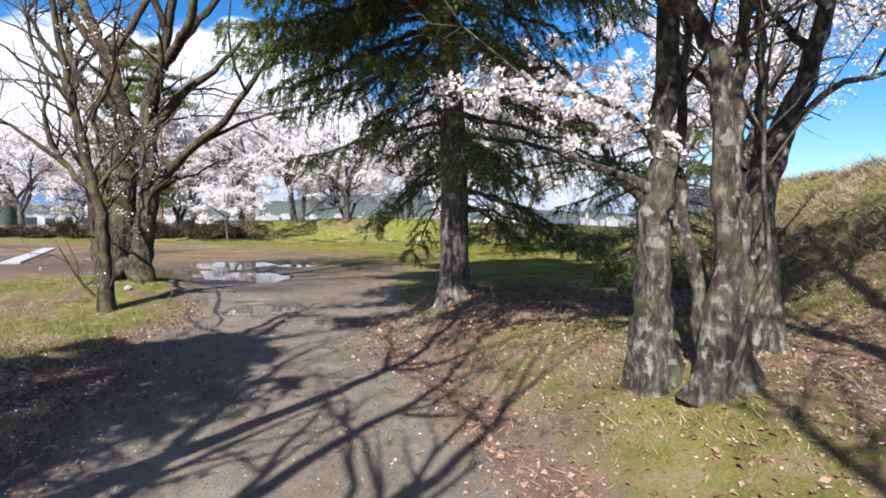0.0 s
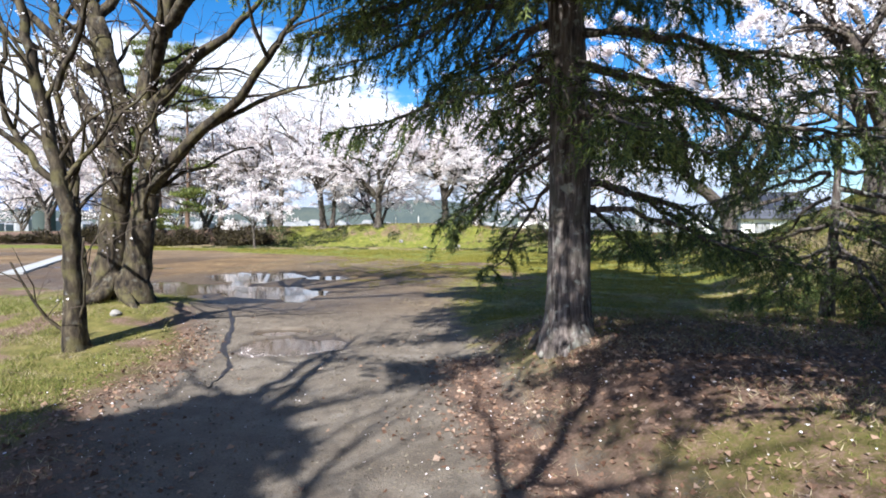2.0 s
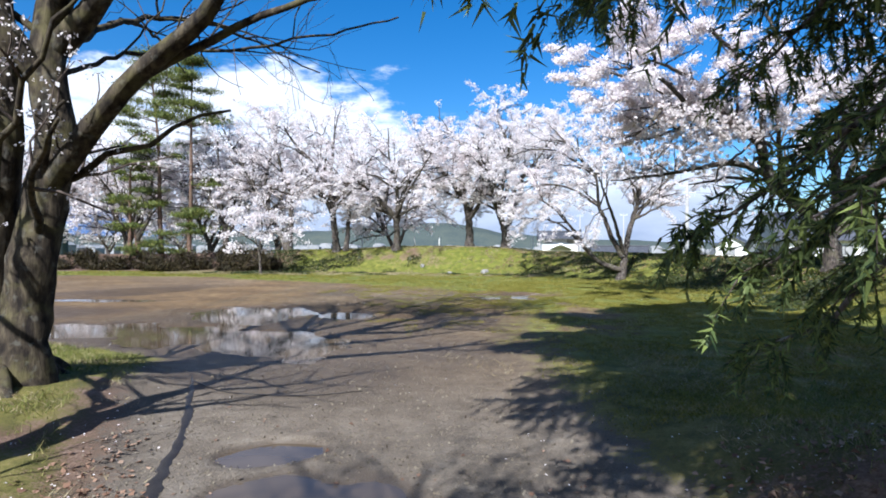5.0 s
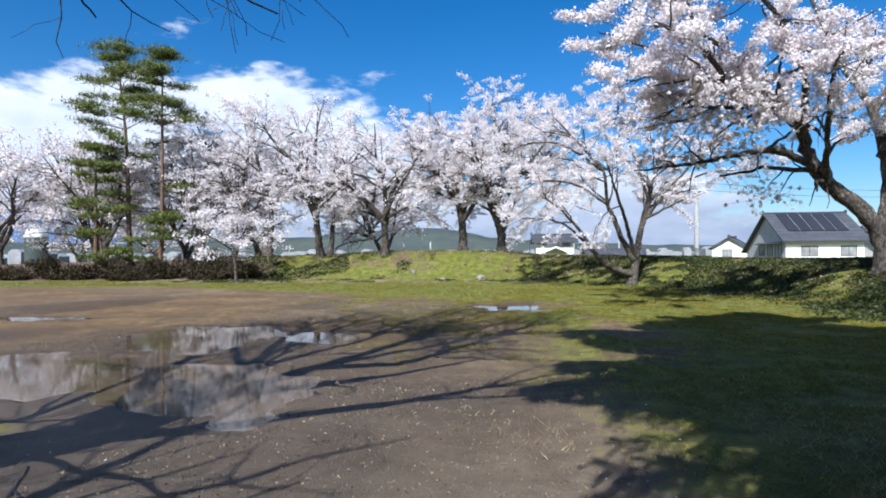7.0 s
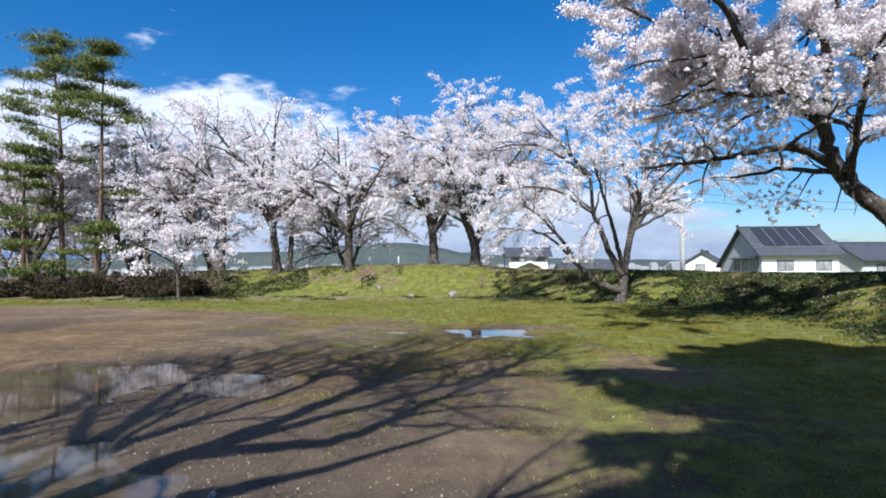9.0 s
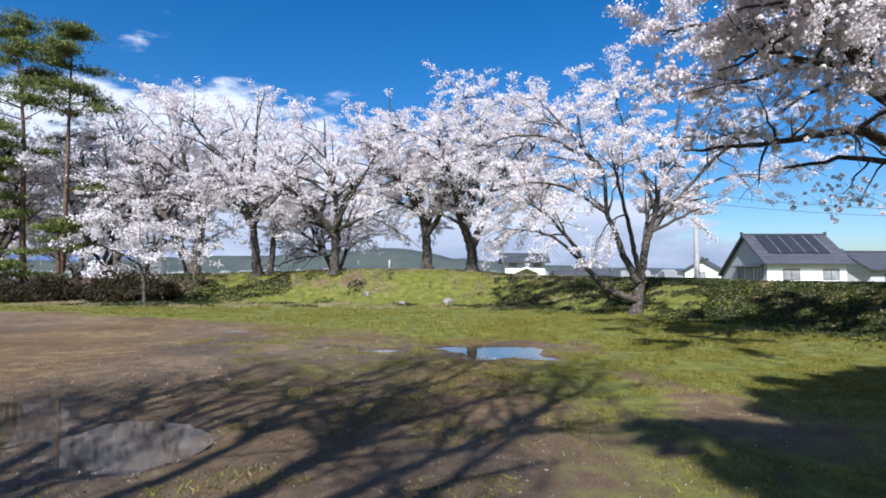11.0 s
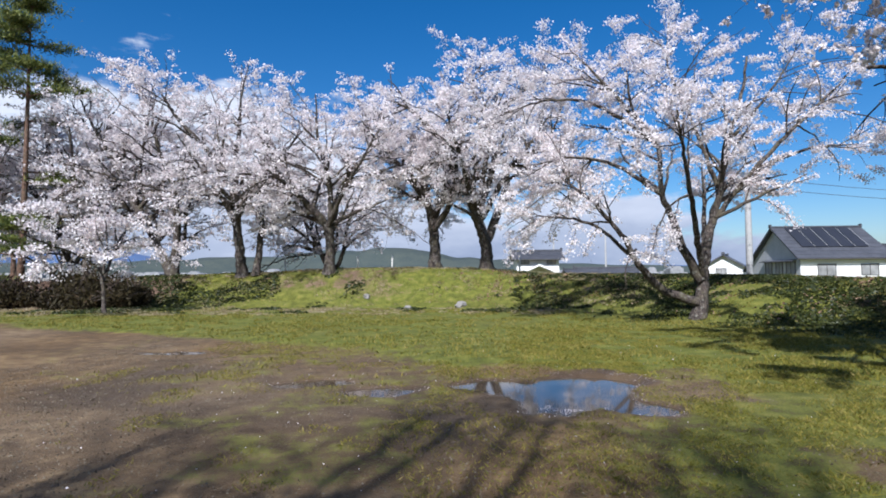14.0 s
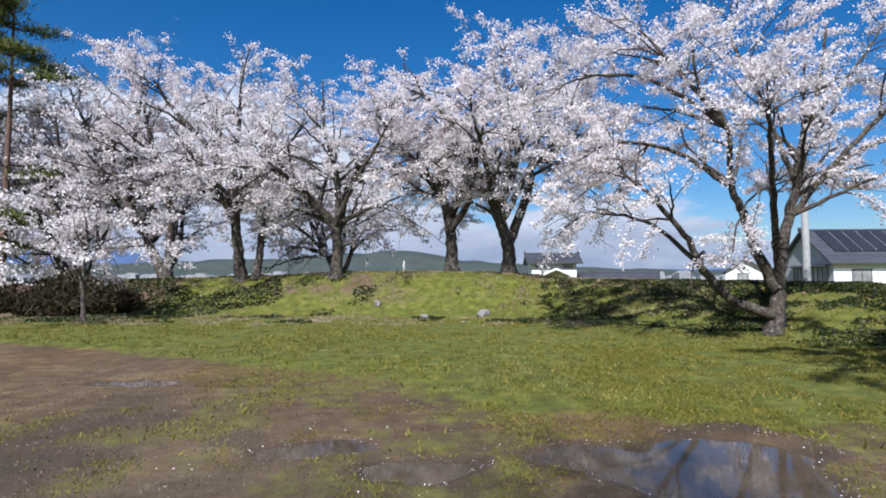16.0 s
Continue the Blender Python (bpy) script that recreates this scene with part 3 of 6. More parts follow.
def flakes(name, centres, size, mat, rng, spread=0.35, flat=0.0):
    """Small folded four-cornered pieces (petal clusters, leaves) at the given centres."""
    n = len(centres)
    a = unit(rng.standard_normal((n, 3)) * np.array([1, 1, 1 - flat]))
    b = unit(np.cross(a, rng.standard_normal((n, 3)) * np.array([1 - flat, 1 - flat, 1]) + np.array([0, 0, 1e-3])))
    c = np.cross(a, b)
    s = (size * (1 + spread * rng.standard_normal(n)).clip(0.4, 2.0))[:, None]
    fold = c * s * 0.22 * rng.standard_normal((n, 1))
    v = np.stack([centres - a * s * 0.5, centres - b * s * 0.42 + fold, centres + a * s * 0.5, centres + b * s * 0.42 + fold], 1)
    i = np.arange(n)[:, None] * 4
    tris = np.concatenate([i + np.array([[0, 1, 2]]), i + np.array([[0, 2, 3]])], 1).reshape(-1, 3)
    return mesh_from(name, v.reshape(-1, 3), None, tris, mat)


def blades(name, base, tip, width, mat, rng):
    """Thin three-cornered blades from base to tip."""
    n = len(base)
    d = tip - base
    side = unit(np.cross(d, rng.standard_normal((n, 3)))) * np.asarray(width).reshape(-1, 1) * 0.5
    v = np.stack([base - side, base + side, tip], 1).reshape(-1, 3)
    return mesh_from(name, v, None, np.arange(3 * n).reshape(-1, 3), mat)


def grow(rng, wood, fine, tips, pts, r0, r1, level, top, opts):
    """One limb along pts, then its side branches; the ends of the last ones are kept in tips."""
    length = np.linalg.norm(np.diff(np.array(pts, float), axis=0), axis=1).sum()
    n = max(4, int(length / (0.22 if level == 0 else 0.3)))
    line = spline(pts, n)
    line[1:-1] += rng.standard_normal((n - 1, 3)) * length * opts["kink"] * (1 + 1.2 * level) / n ** 0.5
    f = np.linspace(0, 1, n + 1)
    rad = r0 + (r1 - r0) * f ** (0.95 if level == 0 else 0.85)
    if level == 0 and opts["flare"] and pts[0][2] < 0.35:
        h = np.maximum(line[:, 2] - line[0, 2], 0)
        rad = rad * (1 + opts["flare"] * np.exp(-h / 0.28))
    (wood if level <= 1 else fine).tube(line, rad, opts["sides"][level], opts["knobs"] if level == 0 else 0.0, rng)
    if level >= 2:
        k = max(2, int(length / 0.14))
        idx = np.linspace(0.25, 1, k) * n
        i = np.minimum(idx.astype(int), n - 1)
        tips.append(line[i] + (line[i + 1] - line[i]) * (idx - i)[:, None])
    if level >= top:
        return
    count = max(2, int(length * opts["density"][level]))
    for s in rng.uniform(opts["bare"][level], 0.98, count):
        i = min(int(s * n), n - 1)
        p = line[i]
        if p[2] < opts.get("airy", 0.0) and rng.random() < 0.6:
            continue
        tan = unit(line[i + 1] - line[i])
        out = unit(np.cross(tan, rng.standard_normal(3)))
        ang = radians(rng.uniform(35, 70))
        d = unit(tan * math.cos(ang) + out * math.sin(ang) + np.array([0, 0, opts["lift"][level]]))
        ln = opts["reach"][level] * rng.uniform(0.55, 1.2) * (1.15 - 0.5 * s)
        if level == 0:
            ln = min(ln, length * 0.8)
        bend = np.array([0, 0, opts["droop"][level]]) * ln + rng.standard_normal(3) * 0.13 * ln
        sub = [p, p + d * ln * 0.35, p + d * ln * 0.7 + bend * 0.35, p + d * ln + bend]
        if sub[-1][2] < opts.get("prune", -9.0):
            continue
        rs = min(rad[i] * 0.62, opts["thick"][level])
        grow(rng, wood, fine, tips, sub, rs, max(rs * 0.3, 0.004), level + 1, top, opts)


CHERRY = dict(kink=0.03, flare=0.55, knobs=0.06, sides=[11, 7, 4, 3], density=[1.5, 1.9, 2.0], bare=[0.32, 0.15, 0.1], reach=[3.0, 1.35, 0.6],
              lift=[0.30, 0.15, 0.0], droop=[-0.02, -0.06, -0.1], thick=[0.10, 0.035, 0.012])


def cherry_tree(at, stems, seed, label, flowers, size, puff, group="", opts=None, extra=0, top=2, bark=None, skip_below=0.0, within=99.0, skip_above=99.0, roots=0, root_reach=0.8, root_r=0.1, bloom=(), bloom_size=0.032):
    """A cherry from its main stems; flowers sit in clusters along the outer branches."""
    rng = np.random.default_rng(seed)
    o = dict(CHERRY, **(opts or {}))
    wood, fine, tips = Wood(), Wood(), []
    for r0, pts, *end in stems:
        grow(rng, wood, fine, tips, pts, r0, end[0] if end else max(0.012, r0 * 0.16), 0, top, o)
    first = np.array(stems[0][1], float)
    for k in range(extra):
        p = first[1] + (first[2] - first[1]) * rng.random()
        a = 2 * np.pi * (k + rng.random() * 0.6) / max(extra, 1)
        d = np.array([math.cos(a) * 0.8, math.sin(a), 0.0])
        h = rng.uniform(0.28, 1.0) * (first[-1][2] - p[2])
        w = rng.uniform(3.0, 5.2)
        grow(rng, wood, fine, tips, [p, p + d * w * 0.35 + [0, 0, h * 0.4], p + d * w * 0.75 + [0, 0, h * 0.75], p + d * w + [0, 0, h]], stems[0][0] * 0.55, 0.02, 0, top, o)
    for k in range(roots):
        a = 2 * np.pi * (k + rng.uniform(-0.25, 0.25)) / roots
        d, side = np.array([math.cos(a), math.sin(a), 0.0]), np.array([-math.sin(a), math.cos(a), 0.0])
        ln = root_reach * rng.uniform(0.75, 1.2)
        c = first[0] * 0.4 + [0, 0, 0.04]
        wood.tube(spline([c + d * 0.1 + [0, 0, 0.45], c + d * ln * 0.38 + [0, 0, 0.17], c + d * ln * 0.7 + side * rng.normal() * 0.08 + [0, 0, 0.05], c + d * ln + [0, 0, -0.1]], 9), np.linspace(root_r * 1.4, root_r * 0.35, 10), 9, 0.06, rng)
    root = empty_thing("cherry_tree", label, "cherry tree", at, group)
    child("trunk", wood.mesh("trunk", bark or MAT_BARK), root)
    # boughs in full flower: short spurs, each with a ball of blossoms
    balls = []
    for pts, count, wide in bloom:
        c = spline(pts, 60)
        for k in range(count):
            p = c[int(60 * (k + rng.random()) / count)]
            e = p + rng.standard_normal(3) * [wide, wide, wide * 0.8]
            fine.tube(np.array([p, (p + e) / 2 + [0, 0, 0.015], e]), [0.004, 0.003, 0.002], 3)
            balls.append(e + rng.standard_normal((26, 3)) * rng.uniform(0.018, 0.036))
    if balls:
        tagged(child("blossom", flakes("blossom", np.concatenate(balls), bloom_size, MAT_BLOSSOM, rng), root, "white blossom on the low bough"), kind="stuff")
    if fine.n:
        tagged(child("twig_spray", fine.mesh("twig_spray", MAT_TWIG), root), kind="stuff")
    if flowers:
        pts = np.concatenate(tips)
        pts = pts[(pts[:, 2] > skip_below) & (pts[:, 2] < skip_above) & (np.hypot(pts[:, 0], pts[:, 1]) < within)]
        # clusters of uneven fullness, so that boughs show between them
        seeds = pts[rng.integers(0, len(pts), flowers // 6)]
        seeds = seeds + rng.standard_normal(seeds.shape) * puff * np.array([0.6, 0.6, 0.35])
        c = np.repeat(seeds, 6, 0) + rng.standard_normal((len(seeds) * 6, 3)) * puff * np.array([0.95, 0.95, 0.42])
        tagged(child("crown", flakes("crown", c, size, MAT_BLOSSOM, rng), root, "pale pink blossom"), kind="stuff")
    return root


def h_at(x, y):
    return float(land(np.array([x]), np.array([y]))[0])


ROW = "blossoming cherries on the bank"
FAR = dict(sides=[9, 5, 3, 3], knobs=0.04, density=[1.7, 1.8, 1.2], thick=[0.10, 0.035, 0.012], reach=[3.9, 1.7, 0.6], lift=[0.04, 0.04, 0.0], droop=[-0.09, -0.12, -0.12], bare=[0.27, 0.12, 0.1], kink=0.013)
cherry_tree((-19.68, 46.5, h_at(-19.68, 46.5)), [
    (0.26, [(0.0, 0.0, -0.1), (-1.1, 0.2, 1.9), (-2.6, 0.4, 4.2), (-4.0, 0.7, 6.6), (-5.2, 0.8, 8.5), (-6.2, 1.0, 10.2)]),
    (0.22, [(0.1, 0.0, -0.1), (0.5, -0.6, 2.8), (0.5, -1.0, 4.6), (0.0, -1.3, 6.2), (-0.3, -1.7, 8.0), (0.0, -2.0, 9.4)])],
    11, "old cherry with two forked trunks in full pale blossom", 36000, 0.078, 0.115, ROW, FAR, 5, bark=MAT_BARK_FAR, skip_below=1.9)
cherry_tree((-15.29, 45.5, h_at(-15.29, 45.5)), [
    (0.27, [(-0.1, 0.0, -0.1), (-0.2, -0.4, 2.1), (-0.3, -0.9, 4.2), (-1.4, -1.3, 6.3), (-2.8, -1.7, 7.9), (-3.5, -2.0, 9.1)]),
    (0.20, [(-0.4, 0.0, 2.7), (-0.8, 0.6, 6.0), (-0.8, 1.0, 8.0), (-2.0, 1.4, 9.2), (-3.3, 1.6, 9.6)]),
    (0.20, [(0.6, 0.0, -0.1), (0.6, 0.8, 2.8), (0.2, 1.4, 4.8), (0.5, 2.0, 7.3), (-0.1, 2.7, 9.8)])],
    12, "many-stemmed cherry in full pale blossom", 38000, 0.078, 0.115, ROW, FAR, 5, bark=MAT_BARK_FAR, skip_below=1.9)
cherry_tree((-10.68, 45.0, h_at(-10.68, 45.0)), [
    (0.27, [(0.0, 0.0, -0.1), (0.0, -0.2, 2.1), (-1.1, -0.4, 3.5), (-2.0, -0.5, 4.5), (-2.6, -0.5, 5.3), (-3.3, -0.7, 6.6)]),
    (0.20, [(0.1, 0.0, 2.0), (0.4, 0.4, 4.0), (1.1, 0.6, 5.3), (1.9, 0.8, 6.3), (2.5, 1.1, 7.9)]),
    (0.18, [(0.1, 0.0, 2.3), (0.2, -0.7, 4.5), (-0.2, -1.3, 6.4), (-0.2, -1.9, 8.6)])],
    13, "spreading cherry in full pale blossom on the bank", 38000, 0.078, 0.115, ROW, FAR, 5, bark=MAT_BARK_FAR, skip_below=1.9)
cherry_tree((-5.31, 46.5, h_at(-5.31, 46.5)), [
    (0.32, [(0.0, 0.0, -0.1), (-0.1, 0.2, 2.1), (-0.6, 0.4, 4.4), (-0.9, 0.7, 6.8), (-2.1, 0.8, 7.8), (-3.8, 0.9, 9.2)]),
    (0.20, [(-0.1, 0.0, 2.1), (0.9, -0.5, 3.6), (1.2, -1.0, 5.4), (0.7, -1.7, 7.4)])],
    14, "straight dark-trunked cherry in full pale blossom", 38000, 0.078, 0.115, ROW, FAR, 5, bark=MAT_BARK_FAR, skip_below=1.9)
cherry_tree((-2.58, 46.0, h_at(-2.58, 46.0)), [
    (0.33, [(0.0, 0.0, -0.1), (-0.1, -0.3, 1.5), (-0.7, -0.7, 3.2), (-1.0, -1.1, 5.1), (-2.1, -1.3, 6.3), (-3.5, -1.7, 7.8), (-4.7, -1.8, 8.5)]),
    (0.25, [(-0.1, 0.0, 1.2), (1.0, 0.6, 4.1), (1.2, 0.8, 5.4), (2.3, 0.9, 6.1), (3.6, 1.2, 7.4), (4.3, 1.5, 9.1)]),
    (0.20, [(-0.4, 0.0, 3.0), (0.4, 0.0, 5.6), (0.1, 0.0, 7.8), (-0.7, 0.0, 9.8), (-0.1, 0.0, 11.0)]),
    (0.10, [(0.6, 0.4, 3.2), (2.0, 0.5, 4.3), (3.4, 0.6, 4.4), (4.6, 0.6, 3.6)]),
    (0.10, [(1.1, 0.7, 4.8), (2.8, 0.5, 5.6), (4.6, 0.2, 5.6), (5.8, 0.0, 4.8)])],
    15, "tallest cherry of the bank in full pale blossom", 56000, 0.078, 0.115, ROW, FAR, 5, bark=MAT_BARK_FAR, skip_below=1.9)
cherry_tree((3.6, 34.4, h_at(3.6, 34.4)), [
    (0.20, [(0.0, 0.0, -0.1), (0.2, 0.1, 1.0), (0.3, 0.2, 1.8), (0.6, 0.3, 3.0), (0.9, 0.4, 4.0), (1.3, 0.6, 5.6), (1.8, 0.7, 7.0), (2.1, 0.8, 8.5)]),
    (0.15, [(0.1, 0.0, 1.2), (-0.5, -0.2, 2.2), (-0.9, -0.4, 3.2), (-1.2, -0.5, 3.8), (-1.4, -0.8, 5.3), (-2.2, -1.1, 6.3), (-2.4, -1.3, 7.4)]),
    (0.15, [(0.0, 0.0, 0.5), (-1.1, -0.1, 0.9), (-2.0, -0.4, 1.8), (-2.5, -0.7, 2.6), (-3.5, -1.0, 3.6), (-4.4, -1.2, 4.3)]),
    (0.09, [(0.6, 0.3, 3.0), (1.8, 0.0, 4.6), (3.1, -0.3, 6.0), (4.3, -0.4, 7.2), (5.0, -0.4, 8.2)]),
    (0.08, [(-1.4, -0.8, 5.3), (-2.9, -1.0, 7.0), (-4.0, -1.0, 8.2)]),
    (0.08, [(0.9, 0.4, 4.0), (0.4, 0.9, 6.2), (-0.3, 1.2, 8.4), (-0.2, 1.3, 9.8)]),
    (0.07, [(-1.1, 0.0, 5.5), (-2.3, -0.1, 5.9), (-3.5, -0.1, 6.1)]),
    (0.08, [(-1.2, -0.5, 3.8), (-2.6, -0.6, 4.7), (-4.2, -0.8, 4.9), (-5.4, -0.9, 4.3)]),
    (0.07, [(-1.4, -0.8, 5.3), (-3.2, -0.6, 6.6), (-4.9, -0.6, 6.7), (-5.9, -0.6, 6.2)]),
    (0.07, [(-2.0, -0.4, 1.8), (-3.2, -0.2, 2.9), (-4.6, 0.0, 3.2), (-5.6, 0.1, 2.7)]),
    (0.07, [(1.3, 0.6, 5.6), (2.6, 0.4, 7.2), (3.6, 0.3, 8.8)]),
    (0.07, [(1.8, 0.0, 4.6), (3.4, -0.2, 5.2), (4.8, -0.3, 5.3)])],
    16, "cherry with a trunk leaning low over the bank's slope, in blossom", 84000, 0.054, 0.095, "", dict(FAR, reach=[2.8, 1.4, 0.6], bare=[0.42, 0.12, 0.1]), 2, bark=MAT_BARK_FAR, skip_below=1.7)
cherry_tree((9.41, 26.0, h_at(9.41, 26.0)), [
    (0.30, [(0.1, 0.0, -0.1), (-0.1, -0.1, 1.1), (-0.9, -0.2, 2.1), (-1.8, -0.3, 2.8), (-2.3, -0.4, 3.5), (-2.6, -0.5, 4.4), (-3.0, -0.8, 4.8), (-3.9, -1.4, 5.1), (-5.6, -3.0, 5.1), (-6.8, -4.4, 4.9), (-7.4, -5.4, 4.3)]),
    (0.13, [(-2.1, -0.3, 3.3), (-3.6, -1.0, 3.7), (-5.0, -1.7, 3.45), (-6.6, -2.2, 3.15), (-8.1, -2.6, 2.95)]),
    (0.20, [(0.0, 0.0, 1.1), (0.3, 0.2, 2.9), (0.0, 0.4, 5.2), (-0.8, 0.6, 6.8), (-1.4, 0.7, 8.5), (-2.0, 0.9, 10.1)]),
    (0.14, [(-2.55, -0.45, 4.3), (-2.8, -1.2, 5.8), (-4.1, -2.8, 6.7), (-5.4, -4.4, 7.0), (-6.2, -5.6, 6.8)]),
    (0.20, [(0.1, 0.0, 1.2), (1.7, 0.3, 2.9), (3.3, 0.6, 4.8)]),
    (0.15, [(0.1, 0.0, 1.6), (1.2, -1.0, 4.0), (2.6, -2.6, 6.4), (3.6, -4.0, 7.8)]),
    (0.14, [(0.2, 0.1, 2.0), (1.8, 1.5, 4.4), (3.8, 3.0, 6.6), (5.2, 4.0, 7.8)]),
    (0.13, [(0.1, 0.2, 3.6), (0.4, -1.6, 5.6), (0.1, -3.6, 7.4), (-0.6, -5.0, 8.6)]),
    (0.12, [(0.0, 0.4, 5.0), (1.2, 0.8, 6.6), (2.4, 0.6, 8.2), (3.2, 0.2, 9.4)]),
    (0.12, [(-3.5, -1.1, 5.0), (-5.0, -2.2, 6.0), (-6.6, -3.8, 6.3), (-7.6, -5.2, 6.1)]),
    (0.10, [(-1.8, -0.3, 2.8), (-2.6, -2.0, 4.2), (-3.5, -3.9, 5.1), (-4.2, -5.6, 5.1)]),
    (0.08, [(-3.9, -1.4, 5.1), (-5.4, -2.4, 4.7), (-6.9, -3.5, 4.5), (-7.9, -4.2, 4.1)]),
    (0.09, [(-5.6, -3.0, 5.1), (-7.0, -5.0, 5.5), (-8.2, -6.6, 5.4), (-8.8, -7.6, 5.1)]),
    (0.09, [(-4.2, -1.8, 5.2), (-6.4, -2.4, 6.0), (-8.2, -3.4, 6.3), (-9.4, -4.6, 6.2)]),
    (0.09, [(-4.2, -1.8, 5.2), (-5.8, -1.3, 5.9), (-7.2, -1.1, 6.1), (-8.2, -1.0, 5.8)])],
    17, "large cherry arching its long boughs over the turf, in blossom", 140000, 0.055, 0.10, "", dict(FAR, reach=[2.2, 1.1, 0.5], density=[1.35, 1.5, 1.1], droop=[-0.03, -0.08, -0.1]), 1, bark=MAT_BARK_FAR, skip_below=4.3,
    bloom=[([(-3.6, -1.0, 3.8), (-5.0, -1.7, 3.6), (-6.6, -2.2, 3.4), (-8.3, -2.6, 3.2)], 170, 0.28), ([(-2.6, 0.2, 2.4), (-3.4, 0.0, 2.5), (-4.2, -0.2, 2.2)], 50, 0.3),
           ([(-4.0, -1.5, 4.6), (-6.0, -3.0, 4.8), (-8.0, -4.6, 4.6)], 260, 0.38), ([(-3.5, -2.5, 4.4), (-5.0, -4.0, 4.6), (-6.5, -5.5, 4.4)], 200, 0.38), ([(-5.0, -1.2, 4.4), (-7.0, -1.5, 4.6), (-9.0, -2.0, 4.4)], 220, 0.38)], bloom_size=0.048)
cherry_tree((-18.18, 38.6, h_at(-18.18, 38.6)), [
    (0.09, [(0.0, 0.0, -0.1), (-0.2, 0.0, 1.6), (-0.7, 0.0, 3.0), (-1.7, 0.0, 4.0)]),
    (0.07, [(-0.1, 0.0, 1.3), (0.2, 0.3, 2.6), (0.8, 0.5, 4.0), (1.8, 0.7, 4.6)]),
    (0.06, [(-0.1, 0.0, 1.6), (0.2, -0.3, 3.3), (0.0, -0.7, 4.9)])],
    18, "small young cherry in white blossom at the bank's foot", 7000, 0.09, 0.16, "", dict(FAR, reach=[1.9, 0.9, 0.4], flare=0.3), 2, bark=MAT_BARK_FAR, skip_below=1.4)
for k, (x, y, s) in enumerate([(-26.0, 48.5, 1.0), (-33.0, 47.0, 0.95), (-41.0, 46.0, 0.9), (-23.0, 52.0, 0.9), (-12.5, 52.5, 0.85), (-37.0, 51.0, 1.0), (-30.0, 53.0, 1.0), (-46.0, 60.0, 0.75), (-53.0, 56.0, 0.7), (-40.0, 64.0, 0.8), (7.5, 12.5, 0.72), (9.5, 16.5, 0.62), (10.0, 7.6, 0.6)]):
    near = x > 0
    cherry_tree((x, y, h_at(x, y)), [
        (0.27 * s, [(0, 0, -0.1), (-0.2 * s, 0.1, 2.0 * s), (-1.2 * s, -0.2, 4.3 * s), (-2.6 * s, 0.3, 7.0 * s), (-3.2 * s, 0.4, 9.8 * s)]),
        (0.22 * s, [(0.05, 0, 1.3 * s), (0.9 * s, 0.3, 3.4 * s), (1.6 * s, -0.4, 6.0 * s), (3.0 * s, -0.8, 8.6 * s)]),
        (0.16 * s, [(-0.1, 0, 1.8 * s), (0.2 * s, 1.0, 4.5 * s), (-0.2 * s, 1.6, 7.5 * s), (0.3 * s, 2.2, 10.0 * s)])],
        30 + k, "cherry tree in thin pale blossom on the grassy mound" if near else "cherry tree in full pale blossom on the bank", 9000 if near else 13000, 0.07 if near else 0.13, 0.17, "" if near else ROW, dict(FAR, reach=[2.6, 1.3, 0.6]) if near else FAR, 3, bark=MAT_BARK_FAR, skip_below=2.2)

